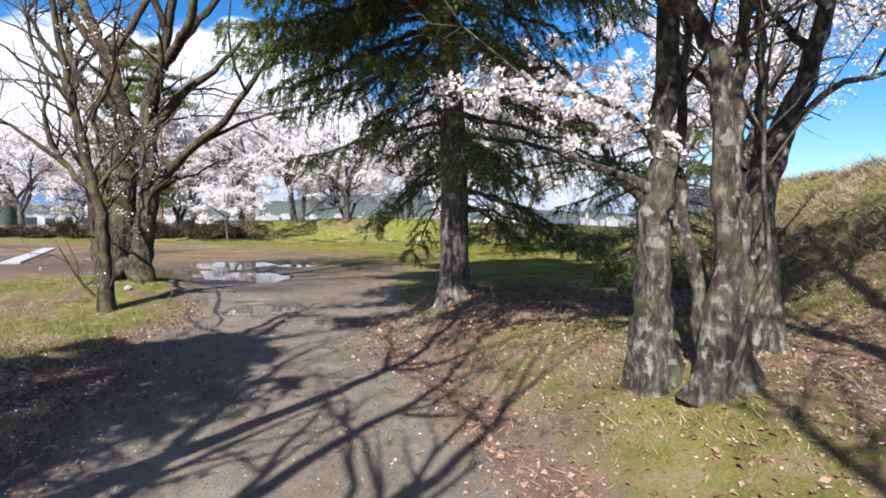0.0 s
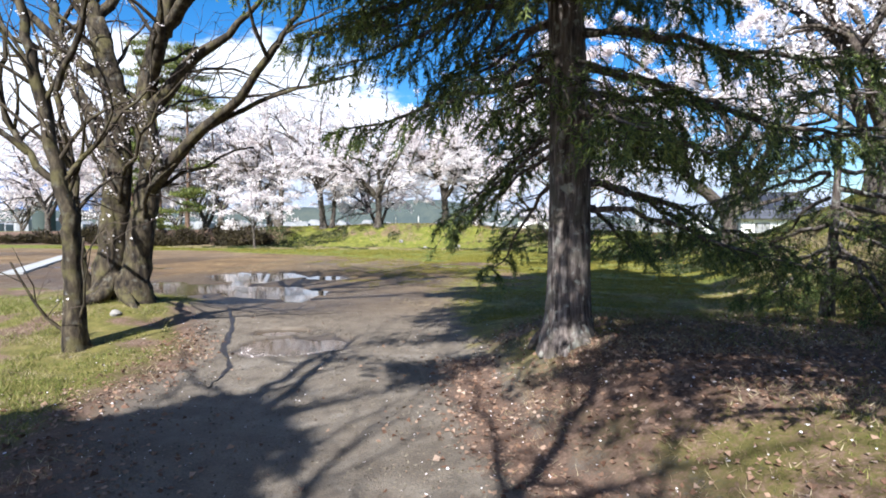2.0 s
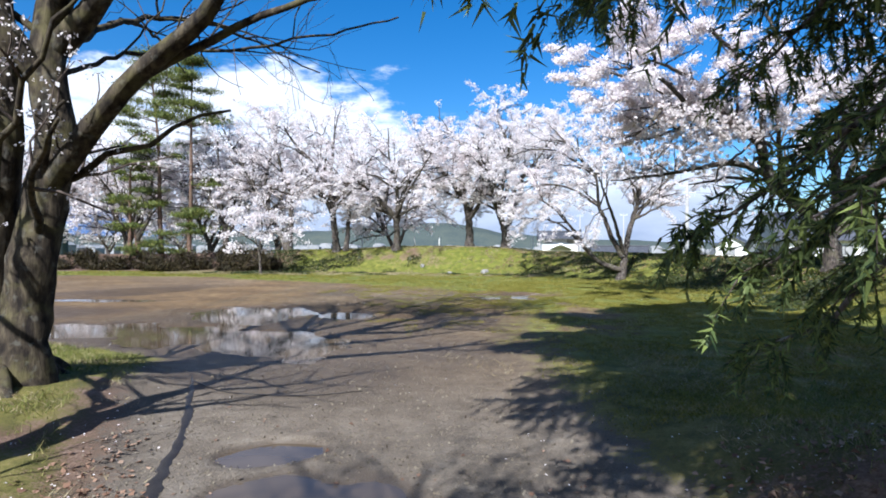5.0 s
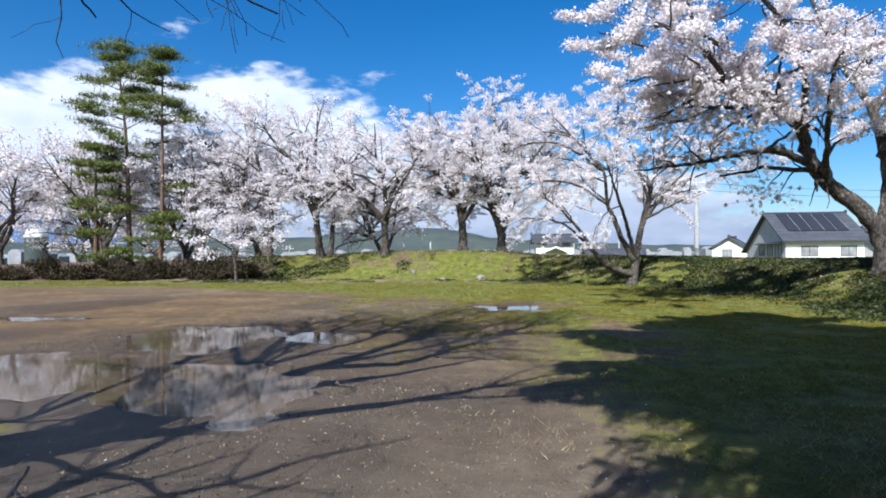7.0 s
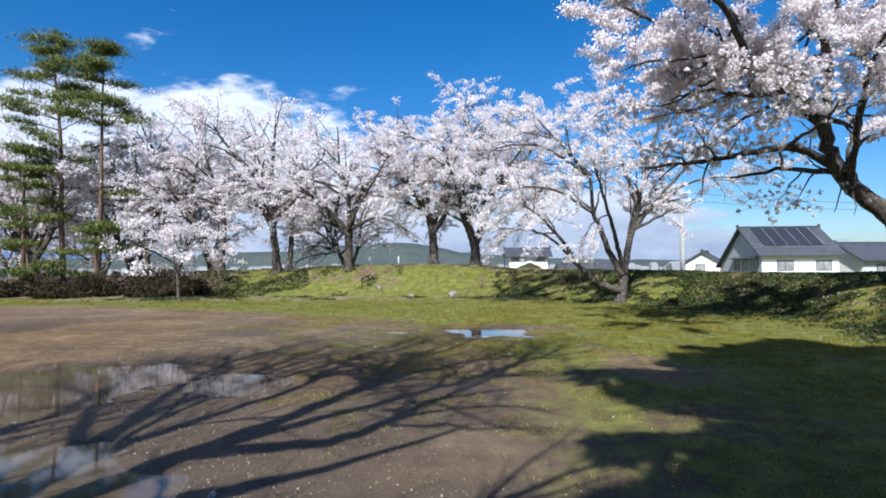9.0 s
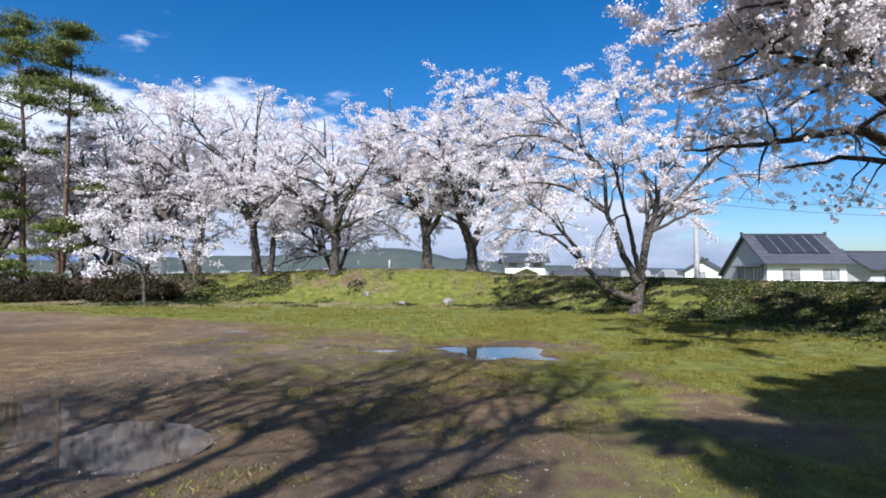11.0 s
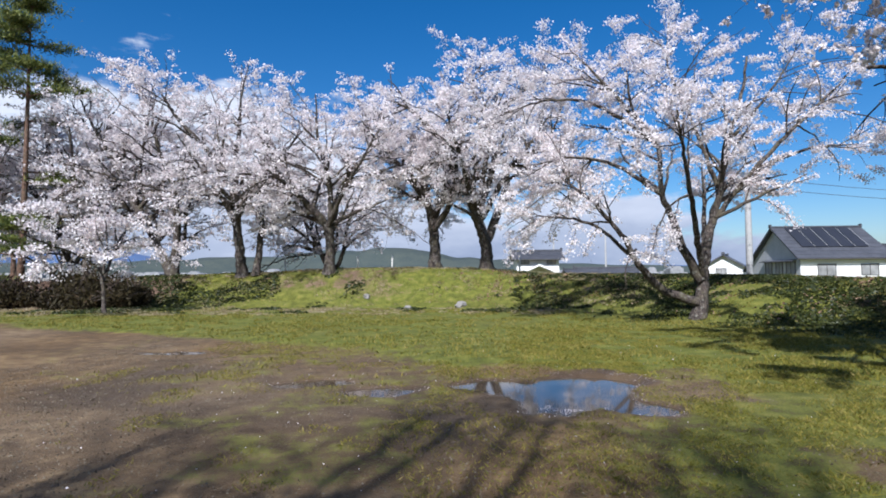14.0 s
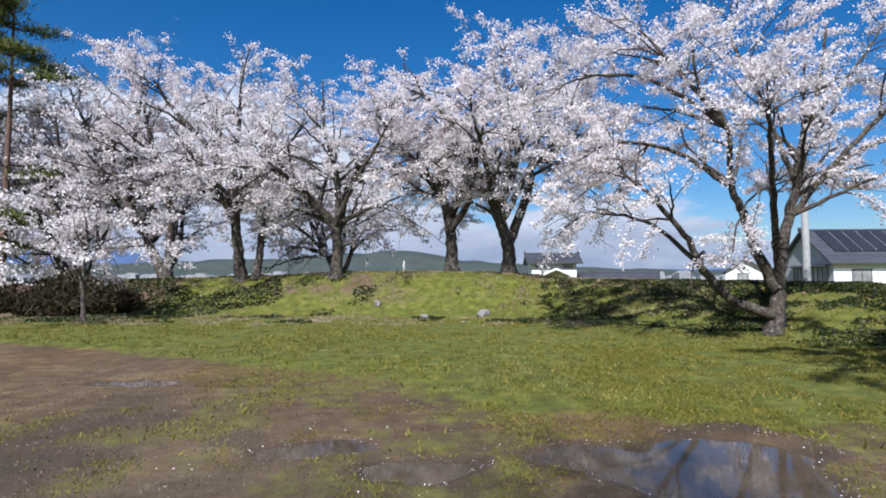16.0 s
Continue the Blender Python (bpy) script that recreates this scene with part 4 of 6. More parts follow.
# the old many-stemmed cherry beside the lot, nearly bare
OLD = dict(density=[1.5, 2.0, 1.6], reach=[2.6, 1.3, 0.6], thick=[0.075, 0.024, 0.008], sides=[14, 8, 4, 3], knobs=0.055, flare=0.5, kink=0.016)
cherry_tree((-6.75, 9.0, h_at(-6.75, 9.0) - 0.05), [
    (0.27, [(-0.25, 0.0, -0.1), (-0.17, 0.0, 0.66), (-0.11, 0.0, 1.49), (0.01, 0.0, 2.71), (-0.15, 0.0, 3.93), (-0.40, 0.0, 4.75)], 0.15),
    (0.24, [(0.27, 0.0, -0.1), (0.24, 0.06, 0.66), (0.38, 0.12, 1.49), (0.44, 0.19, 2.32), (0.30, 0.28, 3.59), (0.62, 0.38, 4.86)], 0.14),
    (0.13, [(-0.37, 0.0, 4.65), (-0.92, 0.0, 5.99), (-1.07, 0.0, 7.21), (-1.5, -0.2, 9.4), (-1.7, -0.3, 12.0)]),
    (0.12, [(0.59, 0.38, 4.76), (0.80, 0.47, 6.14), (0.84, 0.58, 7.61), (0.6, 0.5, 9.8), (0.9, 0.6, 12.4)]),
    (0.09, [(-0.40, 0.0, 4.7), (0.1, 0.9, 6.6), (-0.1, 1.7, 8.6), (0.3, 2.3, 10.8)]),
    (0.09, [(0.62, 0.38, 4.8), (1.9, 0.9, 6.6), (2.9, 1.3, 8.4), (3.6, 1.4, 10.4)]),
    (0.09, [(-0.45, 0.0, 4.8), (-1.7, -0.5, 6.6), (-2.9, -0.8, 8.4), (-3.4, -0.8, 10.2)]),
    (0.08, [(0.70, 0.40, 5.4), (0.5, -0.5, 7.2), (0.7, -1.2, 9.4), (0.3, -1.5, 11.2)]),
    (0.08, [(-0.9, 0.0, 5.9), (-1.9, 1.0, 7.6), (-2.2, 1.8, 9.6)]),
    (0.07, [(-1.05, 0.0, 7.0), (-0.3, 0.6, 9.0), (0.2, 0.8, 11.0), (0.4, 0.9, 12.8)]),
    (0.07, [(0.84, 0.55, 7.4), (1.6, 0.2, 9.2), (1.9, -0.3, 11.0), (1.8, -0.5, 12.6)]),
    (0.06, [(-1.07, 0.0, 7.2), (-2.0, -0.4, 9.0), (-2.4, -0.3, 11.0), (-2.6, -0.2, 12.4)]),
    (0.06, [(0.0, 1.0, 7.0), (1.2, 1.6, 9.2), (1.4, 1.8, 11.4), (1.3, 1.9, 12.8)]),
    (0.12, [(0.45, 0.1, 1.88), (1.20, -0.08, 2.60), (2.09, -0.16, 3.27), (2.79, -0.26, 4.05), (3.13, -0.31, 4.45), (3.78, -0.42, 5.23)]),
    (0.05, [(1.41, -0.08, 2.79), (2.41, 0.03, 3.34), (3.31, 0.04, 3.59), (3.94, 0.04, 3.72)]),
    (0.14, [(0.28, 0.2, 3.0), (-0.10, -0.17, 3.64), (-0.63, -0.35, 4.15), (-1.22, -0.61, 4.85), (-1.53, -0.92, 5.60)]),
    (0.13, [(0.40, 0.25, 3.3), (1.25, 0.14, 4.09), (1.90, 0.23, 4.57), (2.68, 0.40, 5.57)]),
    (0.15, [(-0.05, 0.0, 2.31), (-0.65, 0.25, 3.19), (-1.42, 0.50, 4.13), (-1.92, 0.84, 5.53), (-2.8, 1.0, 7.4), (-3.3, 1.2, 9.2)]),
    (0.12, [(0.6, 0.38, 4.61), (1.50, -0.10, 5.54), (1.77, -0.24, 6.80), (2.4, 0.0, 8.8), (2.6, 0.2, 11.2)]),
    (0.10, [(0.42, 0.22, 3.51), (1.03, -0.41, 4.37), (1.28, -0.86, 5.16)]),
    (0.032, [(0.2, 0.3, 2.9), (0.0, 1.2, 3.5), (0.2, 1.9, 3.85), (1.25, 2.3, 4.0), (2.45, 2.7, 4.3), (3.3, 3.0, 4.6)]),
    (0.05, [(0.2, 0.3, 3.2), (-0.2, 1.8, 4.2), (-0.1, 3.4, 4.9), (0.3, 4.6, 5.0), (1.2, 5.6, 4.7)]),
    (0.04, [(-0.18, 1.7, 4.15), (-0.9, 3.2, 4.8), (-1.4, 4.6, 5.0), (-1.6, 5.6, 4.8)]),
    (0.13, [(-0.35, -0.15, -0.1), (-0.55, -0.2, 0.5), (-0.75, -0.1, 1.2), (-0.85, 0.0, 2.2), (-1.3, 0.2, 3.5), (-1.9, 0.3, 5.0)])],
    41, "old many-stemmed cherry, mossy bark, almost bare of blossom", 1800, 0.028, 0.05, "", dict(OLD, density=[2.9, 3.4, 2.0], bare=[0.36, 0.1, 0.1], reach=[2.3, 1.25, 0.6], thick=[0.045, 0.019, 0.009], flare=0.35, airy=5.6), 0, top=3, skip_below=1.6, skip_above=4.0, within=1.5, roots=9, root_reach=0.8, root_r=0.11)
cherry_tree((-5.61, 6.6, h_at(-5.61, 6.6)), [
    (0.135, [(0.0, 0.0, -0.1), (-0.02, 0.0, 0.6), (-0.05, 0.0, 1.3), (-0.08, 0.0, 1.7), (-0.30, 0.0, 2.54), (-0.49, 0.0, 3.44), (-0.65, 0.0, 4.2), (-0.85, 0.0, 5.3), (-1.12, 0.0, 6.6)], 0.03),
    (0.065, [(-0.12, 0.05, -0.1), (-0.19, 0.10, 1.31), (-0.32, 0.17, 2.00), (-0.91, 0.22, 2.59), (-1.26, 0.29, 3.34), (-1.24, 0.36, 3.99), (-1.65, 0.45, 5.01), (-1.81, 0.55, 6.14)]),
    (0.04, [(-0.80, 0.2, 2.48), (-1.35, -0.10, 3.03), (-2.08, -0.18, 3.40), (-3.12, -0.24, 3.68)]),
    (0.035, [(-0.05, 0.0, 2.18), (0.44, 0.20, 2.88), (0.97, 0.37, 3.48)]),
    (0.04, [(-0.19, 0.0, 3.23), (0.37, -0.25, 4.01), (0.61, -0.51, 4.74), (1.08, -0.84, 5.62)]),
    (0.02, [(-0.02, 0.0, 0.1), (-0.3, -0.2, 0.5), (-0.6, -0.3, 1.1)]),
    (0.016, [(0.0, 0.0, 0.15), (0.2, -0.1, 0.7), (0.25, -0.15, 1.4)])],
    42, "smaller two-stemmed cherry with few flowers beside the old one", 700, 0.028, 0.05, "", dict(OLD, reach=[1.5, 0.8, 0.4], thick=[0.03, 0.012, 0.006], flare=0.35, density=[1.8, 2.0, 1.5]), 0, top=3)

# the gnarled cherries on the verge at the start
VERGE = dict(OLD, prune=2.3, knobs=0.11, flare=0.75, bare=[0.62, 0.15, 0.1], density=[2.2, 2.2, 1.6], reach=[2.0, 1.0, 0.5], thick=[0.05, 0.018, 0.007])
cherry_tree((2.14, 1.6, h_at(2.14, 1.6)), [
    (0.145, [(-0.01, 0.0, -0.1), (-0.06, 0.0, 0.40), (-0.06, 0.0, 0.86), (-0.04, 0.0, 1.36), (-0.03, 0.0, 1.89), (-0.02, 0.0, 2.37), (-0.01, 0.0, 2.93), (0.03, 0.0, 3.67), (-0.3, 0.3, 5.2), (-0.5, 0.6, 6.6)]),
    (0.06, [(0.36, 0.0, 0.2), (0.21, 0.03, 0.90), (0.14, 0.07, 1.32), (0.12, 0.12, 1.82), (0.19, 0.19, 2.51), (0.25, 0.24, 3.11), (0.6, 0.5, 4.4)]),
    (0.03, [(-0.02, 0.0, 1.66), (-0.34, -0.04, 1.96), (-0.74, -0.06, 2.08), (-1.15, -0.06, 2.11), (-1.69, -0.05, 2.07)]),
    (0.05, [(-0.02, 0.0, 2.9), (-0.9, 0.4, 4.2), (-1.6, 0.9, 5.6)]),
    (0.05, [(0.0, 0.0, 3.2), (0.9, -0.3, 4.4), (1.8, -0.5, 5.8)]),
    (0.045, [(-0.03, 0.0, 1.36), (-0.27, 0.02, 1.48), (-0.43, 0.04, 1.54), (-0.72, 0.06, 1.65)]),
    (0.04, [(-0.01, 0.0, 2.93), (-0.8, 0.3, 4.2), (-1.9, 0.8, 5.2), (-2.9, 1.2, 5.7), (-4.5, 1.2, 5.9)]),
    (0.05, [(-0.3, 0.3, 5.2), (-1.2, -0.3, 6.2), (-2.2, -0.8, 6.8)]),
    (0.04, [(-0.01, 0.0, 3.1), (-0.9, -0.2, 4.2), (-2.1, -0.5, 4.8), (-3.3, -0.6, 5.1), (-4.7, -0.5, 5.2)]),
    (0.05, [(0.0, 0.0, 3.5), (-0.5, -0.8, 4.6), (-1.2, -1.6, 5.2), (-2.2, -2.2, 5.6)])],
    43, "gnarled cherry with peeling bark and a flowering low bough", 46000, 0.058, 0.10, "", VERGE, 0, top=3, bark=MAT_BARK_ROUGH, skip_below=3.4,
    bloom=[([(-0.02, 0.0, 1.66), (-0.34, -0.04, 1.96), (-0.74, -0.06, 2.08), (-1.15, -0.06, 2.11), (-1.75, -0.05, 2.09)], 58, 0.075), ([(-0.2, 0.1, 2.2), (-0.7, 0.15, 2.3), (-1.2, 0.1, 2.22)], 14, 0.08), ([(0.0, 0.0, 1.75), (-0.5, -0.1, 1.85), (-0.9, -0.15, 1.75)], 10, 0.08)])
cherry_tree((2.42, 1.2, h_at(2.42, 1.2)), [
    (0.10, [(-0.13, 0.0, -0.1), (-0.06, 0.0, 0.34), (0.0, 0.0, 0.79), (-0.01, 0.0, 1.35), (-0.06, 0.0, 1.90), (-0.12, 0.0, 2.23), (-0.29, 0.0, 2.48), (-0.54, 0.0, 2.70), (-1.2, 0.2, 3.6), (-2.1, 0.6, 4.7), (-2.9, 1.0, 5.4)]),
    (0.085, [(0.15, 0.0, -0.1), (0.12, 0.04, 0.49), (0.10, 0.09, 1.09), (0.08, 0.13, 1.66), (0.12, 0.17, 2.24), (0.16, 0.22, 2.86), (0.20, 0.28, 3.63), (0.5, 0.4, 5.4)]),
    (0.045, [(0.16, 0.22, 2.86), (1.0, 0.0, 4.0), (1.8, -0.2, 5.2)]),
    (0.045, [(-0.29, 0.0, 2.48), (-0.6, -0.6, 3.6), (-0.8, -1.2, 4.9)]),
    (0.05, [(0.16, 0.22, 2.86), (-0.4, -0.5, 4.1), (-1.4, -1.1, 4.9), (-2.6, -1.4, 5.3)]),
    (0.05, [(0.16, 0.22, 2.86), (0.2, -0.6, 4.2), (-0.2, -1.5, 5.1), (-0.4, -2.4, 5.6)]),
    (0.02, [(-0.02, -0.12, -0.05), (0.04, -0.14, 0.34), (0.20, -0.08, 0.79), (0.22, 0.0, 1.48), (0.23, 0.1, 2.17), (0.22, 0.2, 2.64)])],
    44, "gnarled twin-stemmed cherry with mossy, flaking bark", 34000, 0.058, 0.10, "", VERGE, 0, top=3, bark=MAT_BARK_ROUGH, skip_below=3.2)
cherry_tree((3.26, 2.4, h_at(3.26, 2.4)), [
    (0.165, [(-0.02, 0.0, -0.1), (-0.03, 0.04, 0.69), (-0.01, 0.07, 1.43), (0.15, 0.10, 1.87), (0.34, 0.12, 2.40), (0.52, 0.15, 3.04), (0.68, 0.18, 3.71), (1.0, 0.4, 5.5)]),
    (0.06, [(-0.06, 0.05, 1.18), (-0.01, 0.17, 2.08), (0.06, 0.31, 2.81), (0.05, 0.44, 3.56), (0.1, 0.8, 5.0)]),
    (0.055, [(0.5, 0.15, 3.0), (0.2, 0.9, 4.2), (-0.2, 1.8, 5.4)]),
    (0.055, [(0.68, 0.18, 3.7), (1.6, 0.6, 4.8), (2.6, 1.0, 6.0)]),
    (0.035, [(0.17, 0.1, 1.90), (0.46, -0.03, 2.22), (0.89, -0.05, 2.35), (1.5, 0.1, 2.5)])],
    45, "stout cherry leaning towards the mound, lichen on its bark", 6000, 0.042, 0.09, "", dict(VERGE, reach=[2.4, 1.2, 0.5]), 0, top=3, bark=MAT_BARK_ROUGH, skip_below=1.5)


# ---- conifers ----
def spruce_tree(at, height, lowest, spread, seed, label, trunk_r, twigs, low_side=None, blunt=1.7, opening=6.0, lean=0.0):
    """Drooping boughs in whorls; each bough carries hanging sprays of short needles."""
    rng = np.random.default_rng(seed)
    wood, fine = Wood(), Wood()
    zs = np.linspace(-0.1, height, 34)
    line = np.stack([lean * zs + 0.05 * np.sin(zs * 0.7), 0.04 * np.cos(zs * 0.9) - 0.04, zs], -1)
    rad = trunk_r * (1 - 0.93 * np.clip(zs / height, 0, 1) ** 1.1) * (1 + 0.5 * np.exp(-np.maximum(zs, 0) / 0.16))
    wood.tube(line, rad, 20, 0.035, rng)
    for k in range(7):
        a = 2 * np.pi * (k + rng.uniform(-0.25, 0.25)) / 7
        d = np.array([math.cos(a), math.sin(a), 0.0])
        ln = trunk_r * rng.uniform(1.5, 2.1)
        wood.tube(spline([d * trunk_r * 0.55 + [0, 0, 0.4], d * trunk_r * 0.95 + [0, 0, 0.16], d * ln * 0.8 + [0, 0, 0.04], d * ln + [0, 0, -0.08]], 8), np.linspace(trunk_r * 0.36, trunk_r * 0.12, 9), 8, 0.05, rng)
    segs = []

    def bough(z, az, ln, dip):
        d = np.array([math.cos(az), math.sin(az), 0.0])
        p0 = np.array([lean * z, 0, z]) + d * trunk_r * 0.5
        pts = [p0, p0 + d * ln * 0.35 + [0, 0, -dip * ln * 0.22], p0 + d * ln * 0.7 + [0, 0, -dip * ln * 0.62], p0 + d * ln + [0, 0, -dip * ln * 0.80]]
        n = max(6, int(ln / 0.16))
        c = spline(pts, n)
        c[1:-1] += rng.standard_normal((n - 1, 3)) * 0.02
        r0 = 0.012 + 0.011 * ln
        wood.tube(c, r0 + (0.004 - r0) * np.linspace(0, 1, n + 1), 5)
        side = np.cross(d, [0, 0, 1.0])
        for s in np.linspace(0.18, 0.99, int(ln * 12)):
            i = min(int(s * n), n - 1)
            for sg in (-1, 1):
                if rng.random() < 0.12:
                    continue
                tl = (0.22 + 0.30 * ln * (1 - s) * 0.8) * rng.uniform(0.6, 1.25)
                q = c[i] + rng.standard_normal(3) * 0.02
                v = unit(d * rng.uniform(0.25, 0.9) + side * sg * rng.uniform(0.5, 1.0) + np.array([0, 0, -rng.uniform(0.1, 0.5)]))
                m1 = q + v * tl * 0.5
                m2 = q + v * tl + np.array([0, 0, -rng.uniform(0.12, 0.5) * tl])
                fine.tube(np.array([q, m1, m2]), [0.006, 0.004, 0.002], 3)
                if s > 0.3 or rng.random() < 0.35:
                    segs.append((q + 0.15 * (m1 - q), m1))
                    segs.append((m1, m2))
                    for _ in range(2):
                        e = m1 + (m2 - m1) * rng.random()
                        segs.append((e, e + unit(v * 0.5 + side * sg * rng.uniform(-1, 1) * 0.5 + np.array([0, 0, -rng.uniform(0.5, 1.2)])) * tl * rng.uniform(0.35, 0.7)))

    z = lowest
    while z < height - 0.3:
        f = (z - lowest) / (height - lowest)
        prof = spread * (1 - f ** blunt) * (0.36 + 0.64 * min(1, f * opening)) + 0.25
        for k in range(4 if z < 4.2 else 6 if z < 6 else 7):
            bough(z + rng.uniform(-0.15, 0.15), rng.uniform(0, 2 * np.pi), prof * rng.uniform(0.55, 1.15), rng.uniform(0.25, 0.6) * (1 - 0.6 * f))
        z += 0.34 + 0.25 * f
    for zz, az, ln, dip in (low_side or []):
        bough(zz, radians(az), ln, dip)
    a = np.array([s[0] for s in segs])
    b = np.array([s[1] for s in segs])
    k = rng.integers(0, len(a), twigs)
    k = np.sort(k)
    base = a[k] + (b[k] - a[k]) * rng.random((twigs, 1))
    ax = unit(b[k] - a[k])
    # above 5 m, out of view, needles are oversized to throw a denser shadow
    tip = base + unit(ax * 0.75 + rng.standard_normal((twigs, 3)) * 0.55) * rng.uniform(0.045, 0.09, (twigs, 1)) * (1 + 1.8 * smooth_step(5.0, 6.4, base[:, 2:]))
    root = empty_thing("spruce_tree", label, "spruce", at)
    child("trunk", wood.mesh("trunk", MAT_BARK_SPRUCE), root)
    tagged(child("twig_spray", fine.mesh("twig_spray", MAT_TWIG), root), kind="stuff")
    tagged(child("crown", blades("crown", base, tip, 0.0145 * (1 + 4.2 * smooth_step(5.0, 6.4, base[:, 2])), MAT_SPRUCE, rng), root, "drooping green needle sprays"), kind="stuff")
    return root


spruce_tree((0.39, 6.1, h_at(0.39, 6.1) - 0.03), 14.3, 2.3, 4.8, 51, "tall spruce with drooping boughs at the path's bend", 0.225, 490000,
            [(1.75, 5, 2.4, 0.4), (2.0, 165, 1.2, 0.95), (1.75, 120, 1.5, 0.9), (1.6, 60, 2.6, 0.35), (1.5, -12, 2.2, 0.35), (1.8, 30, 2.8, 0.4), (2.2, 150, 1.5, 0.8), (2.1, 185, 1.1, 0.9),
             (4.4, 186, 3.3, 0.24), (4.1, 176, 3.0, 0.34), (4.6, 200, 3.2, 0.27), (4.3, 160, 2.6, 0.32), (2.6, -25, 3.0, 0.3), (2.9, 12, 3.2, 0.3),
             (4.6, 192, 2.9, 0.42), (4.9, 176, 2.9, 0.38), (4.8, 208, 2.7, 0.45), (5.0, 215, 2.8, 0.4),
             (2.4, -60, 2.0, 0.4), (2.7, -80, 2.0, 0.5), (3.2, -45, 2.6, 0.4), (4.6, 300, 2.6, 0.35), (4.9, 325, 2.8, 0.35), (5.2, 345, 2.8, 0.4), (4.5, 280, 2.2, 0.4), (5.0, 255, 2.4, 0.4), (5.3, 310, 3.0, 0.45), (5.1, 240, 2.6, 0.4)], blunt=3.8, opening=1.5, lean=-0.03)
spruce_tree((4.1, 8.3, h_at(4.1, 8.3) - 0.03), 3.7, 0.6, 2.5, 52, "younger spruce with boughs sweeping down to the turf", 0.08, 30000, blunt=2.0)


def pine_tree(at, height, lean, seed, label, crown_from, spread):
    rng = np.random.default_rng(seed)
    wood, pads = Wood(), []
    zs = np.linspace(-0.1, height, 24)
    line = np.stack([lean * zs / height + 0.12 * np.sin(zs * 0.5 + seed), 0.1 * np.cos(zs * 0.6), zs], -1)
    wood.tube(line, 0.19 * (1 - 0.85 * np.clip(zs / height, 0, 1)), 9, 0.03, rng)
    for k in range(int((height - crown_from) * 3.0)):
        z = crown_from + (height - crown_from) * rng.random() ** 0.55
        f = (z - crown_from) / (height - crown_from)
        az = rng.uniform(0, 6.28)
        ln = spread * (1.1 - 0.8 * f ** 2) * rng.uniform(0.4, 1.1) * (0.55 + 0.45 * min(1, f * 2.2))
        i = min(int((z + 0.1) / (height + 0.1) * 23), 22)
        p = line[i]
        e = p + np.array([math.cos(az), math.sin(az), rng.uniform(-0.05, 0.22)]) * ln
        wood.tube(spline([p, p + (e - p) * 0.5 + [0, 0, 0.12], e], 4), np.linspace(0.05, 0.015, 5) * (1.2 - f * 0.6), 4)
        for s in (0.6, 0.82, 1.0):
            pads.append((p + (e - p) * s + np.array([*rng.standard_normal(2) * 0.18, 0.1]), rng.uniform(0.26, 0.52)))
    pads.append((line[-1], 0.3))
    c = np.concatenate([p + rng.standard_normal((130, 3)) * [r, r, r * 0.2] for p, r in pads])
    d = unit(rng.standard_normal(c.shape) + [0, 0, 0.9])
    root = empty_thing("pine_tree", label, "pine", at, "red pines behind the lot")
    child("trunk", wood.mesh("trunk", MAT_BARK_PINE), root)
    child("crown", blades("crown", c, c + d * 0.3, np.full(len(c), 0.06), MAT_PINE, rng), root, "layered pads of green needles")


pine_tree((-29.4, 45.0, h_at(-29.4, 45.0)), 16.4, -0.9, 61, "tall red pine with layered green crown", 5.0, 3.3)
pine_tree((-27.3, 45.2, h_at(-27.3, 45.2)), 15.7, 0.3, 62, "tall red pine leaning slightly, layered crown", 5.4, 3.3)
pine_tree((-31.8, 44.2, h_at(-31.8, 44.2)), 9.0, 0.4, 63, "short red pine with low pads of needles", 1.6, 2.9)
pine_tree((-26.2, 43.2, h_at(-26.2, 43.2)), 4.2, 0.2, 64, "young bushy red pine at the bank's foot", 0.7, 2.1)
pine_tree((-29.8, 42.6, h_at(-29.8, 42.6)), 3.2, -0.2, 65, "young bushy red pine at the bank's foot", 0.6, 2.3)


def juniper(at, a, b, h, seed, label):
    """A straggling bush: several uneven mounds of foliage, bare stems showing between and above them."""
    rng = np.random.default_rng(seed)
    wood, fol = Wood(), []
    for k in range(9):
        az, f = rng.uniform(0, 6.28), rng.random() ** 0.6
        c = np.array([math.cos(az) * a * f, math.sin(az) * b * f, 0.0])
        r, hk = rng.uniform(0.35, 0.8), h * rng.uniform(0.35, 1.25) * (1 - 0.4 * f)
        n = int(330 * r / 0.5)
        d = unit(rng.standard_normal((n, 3)))
        fol.append(c + d * rng.uniform(0.5, 1.0, (n, 1)) * [r * 1.3, r, hk * 0.5] + [0, 0, hk * 0.5])
        for _ in range(4):
            e = c + np.array([rng.normal() * r, rng.normal() * r * 0.7, hk * rng.uniform(0.7, 1.35)])
            wood.tube(spline([c * 0.4 + [0, 0, -0.1], c * 0.8 + [0, 0, hk * 0.35], e], 6), np.linspace(0.05, 0.012, 7), 4)
    c = np.concatenate(fol)
    root = empty_thing("bush", label, "bush", at, "low bushes along the bank")
    tagged(child("stem_spray", wood.mesh("stem_spray", MAT_TWIG), root), kind="stuff")
    d = unit(rng.standard_normal(c.shape) + [0, 0, 0.3])
    child("foliage", blades("foliage", c, c + d * rng.uniform(0.15, 0.4, (len(c), 1)), np.full(len(c), 0.07), MAT_JUNIPER, rng), root)


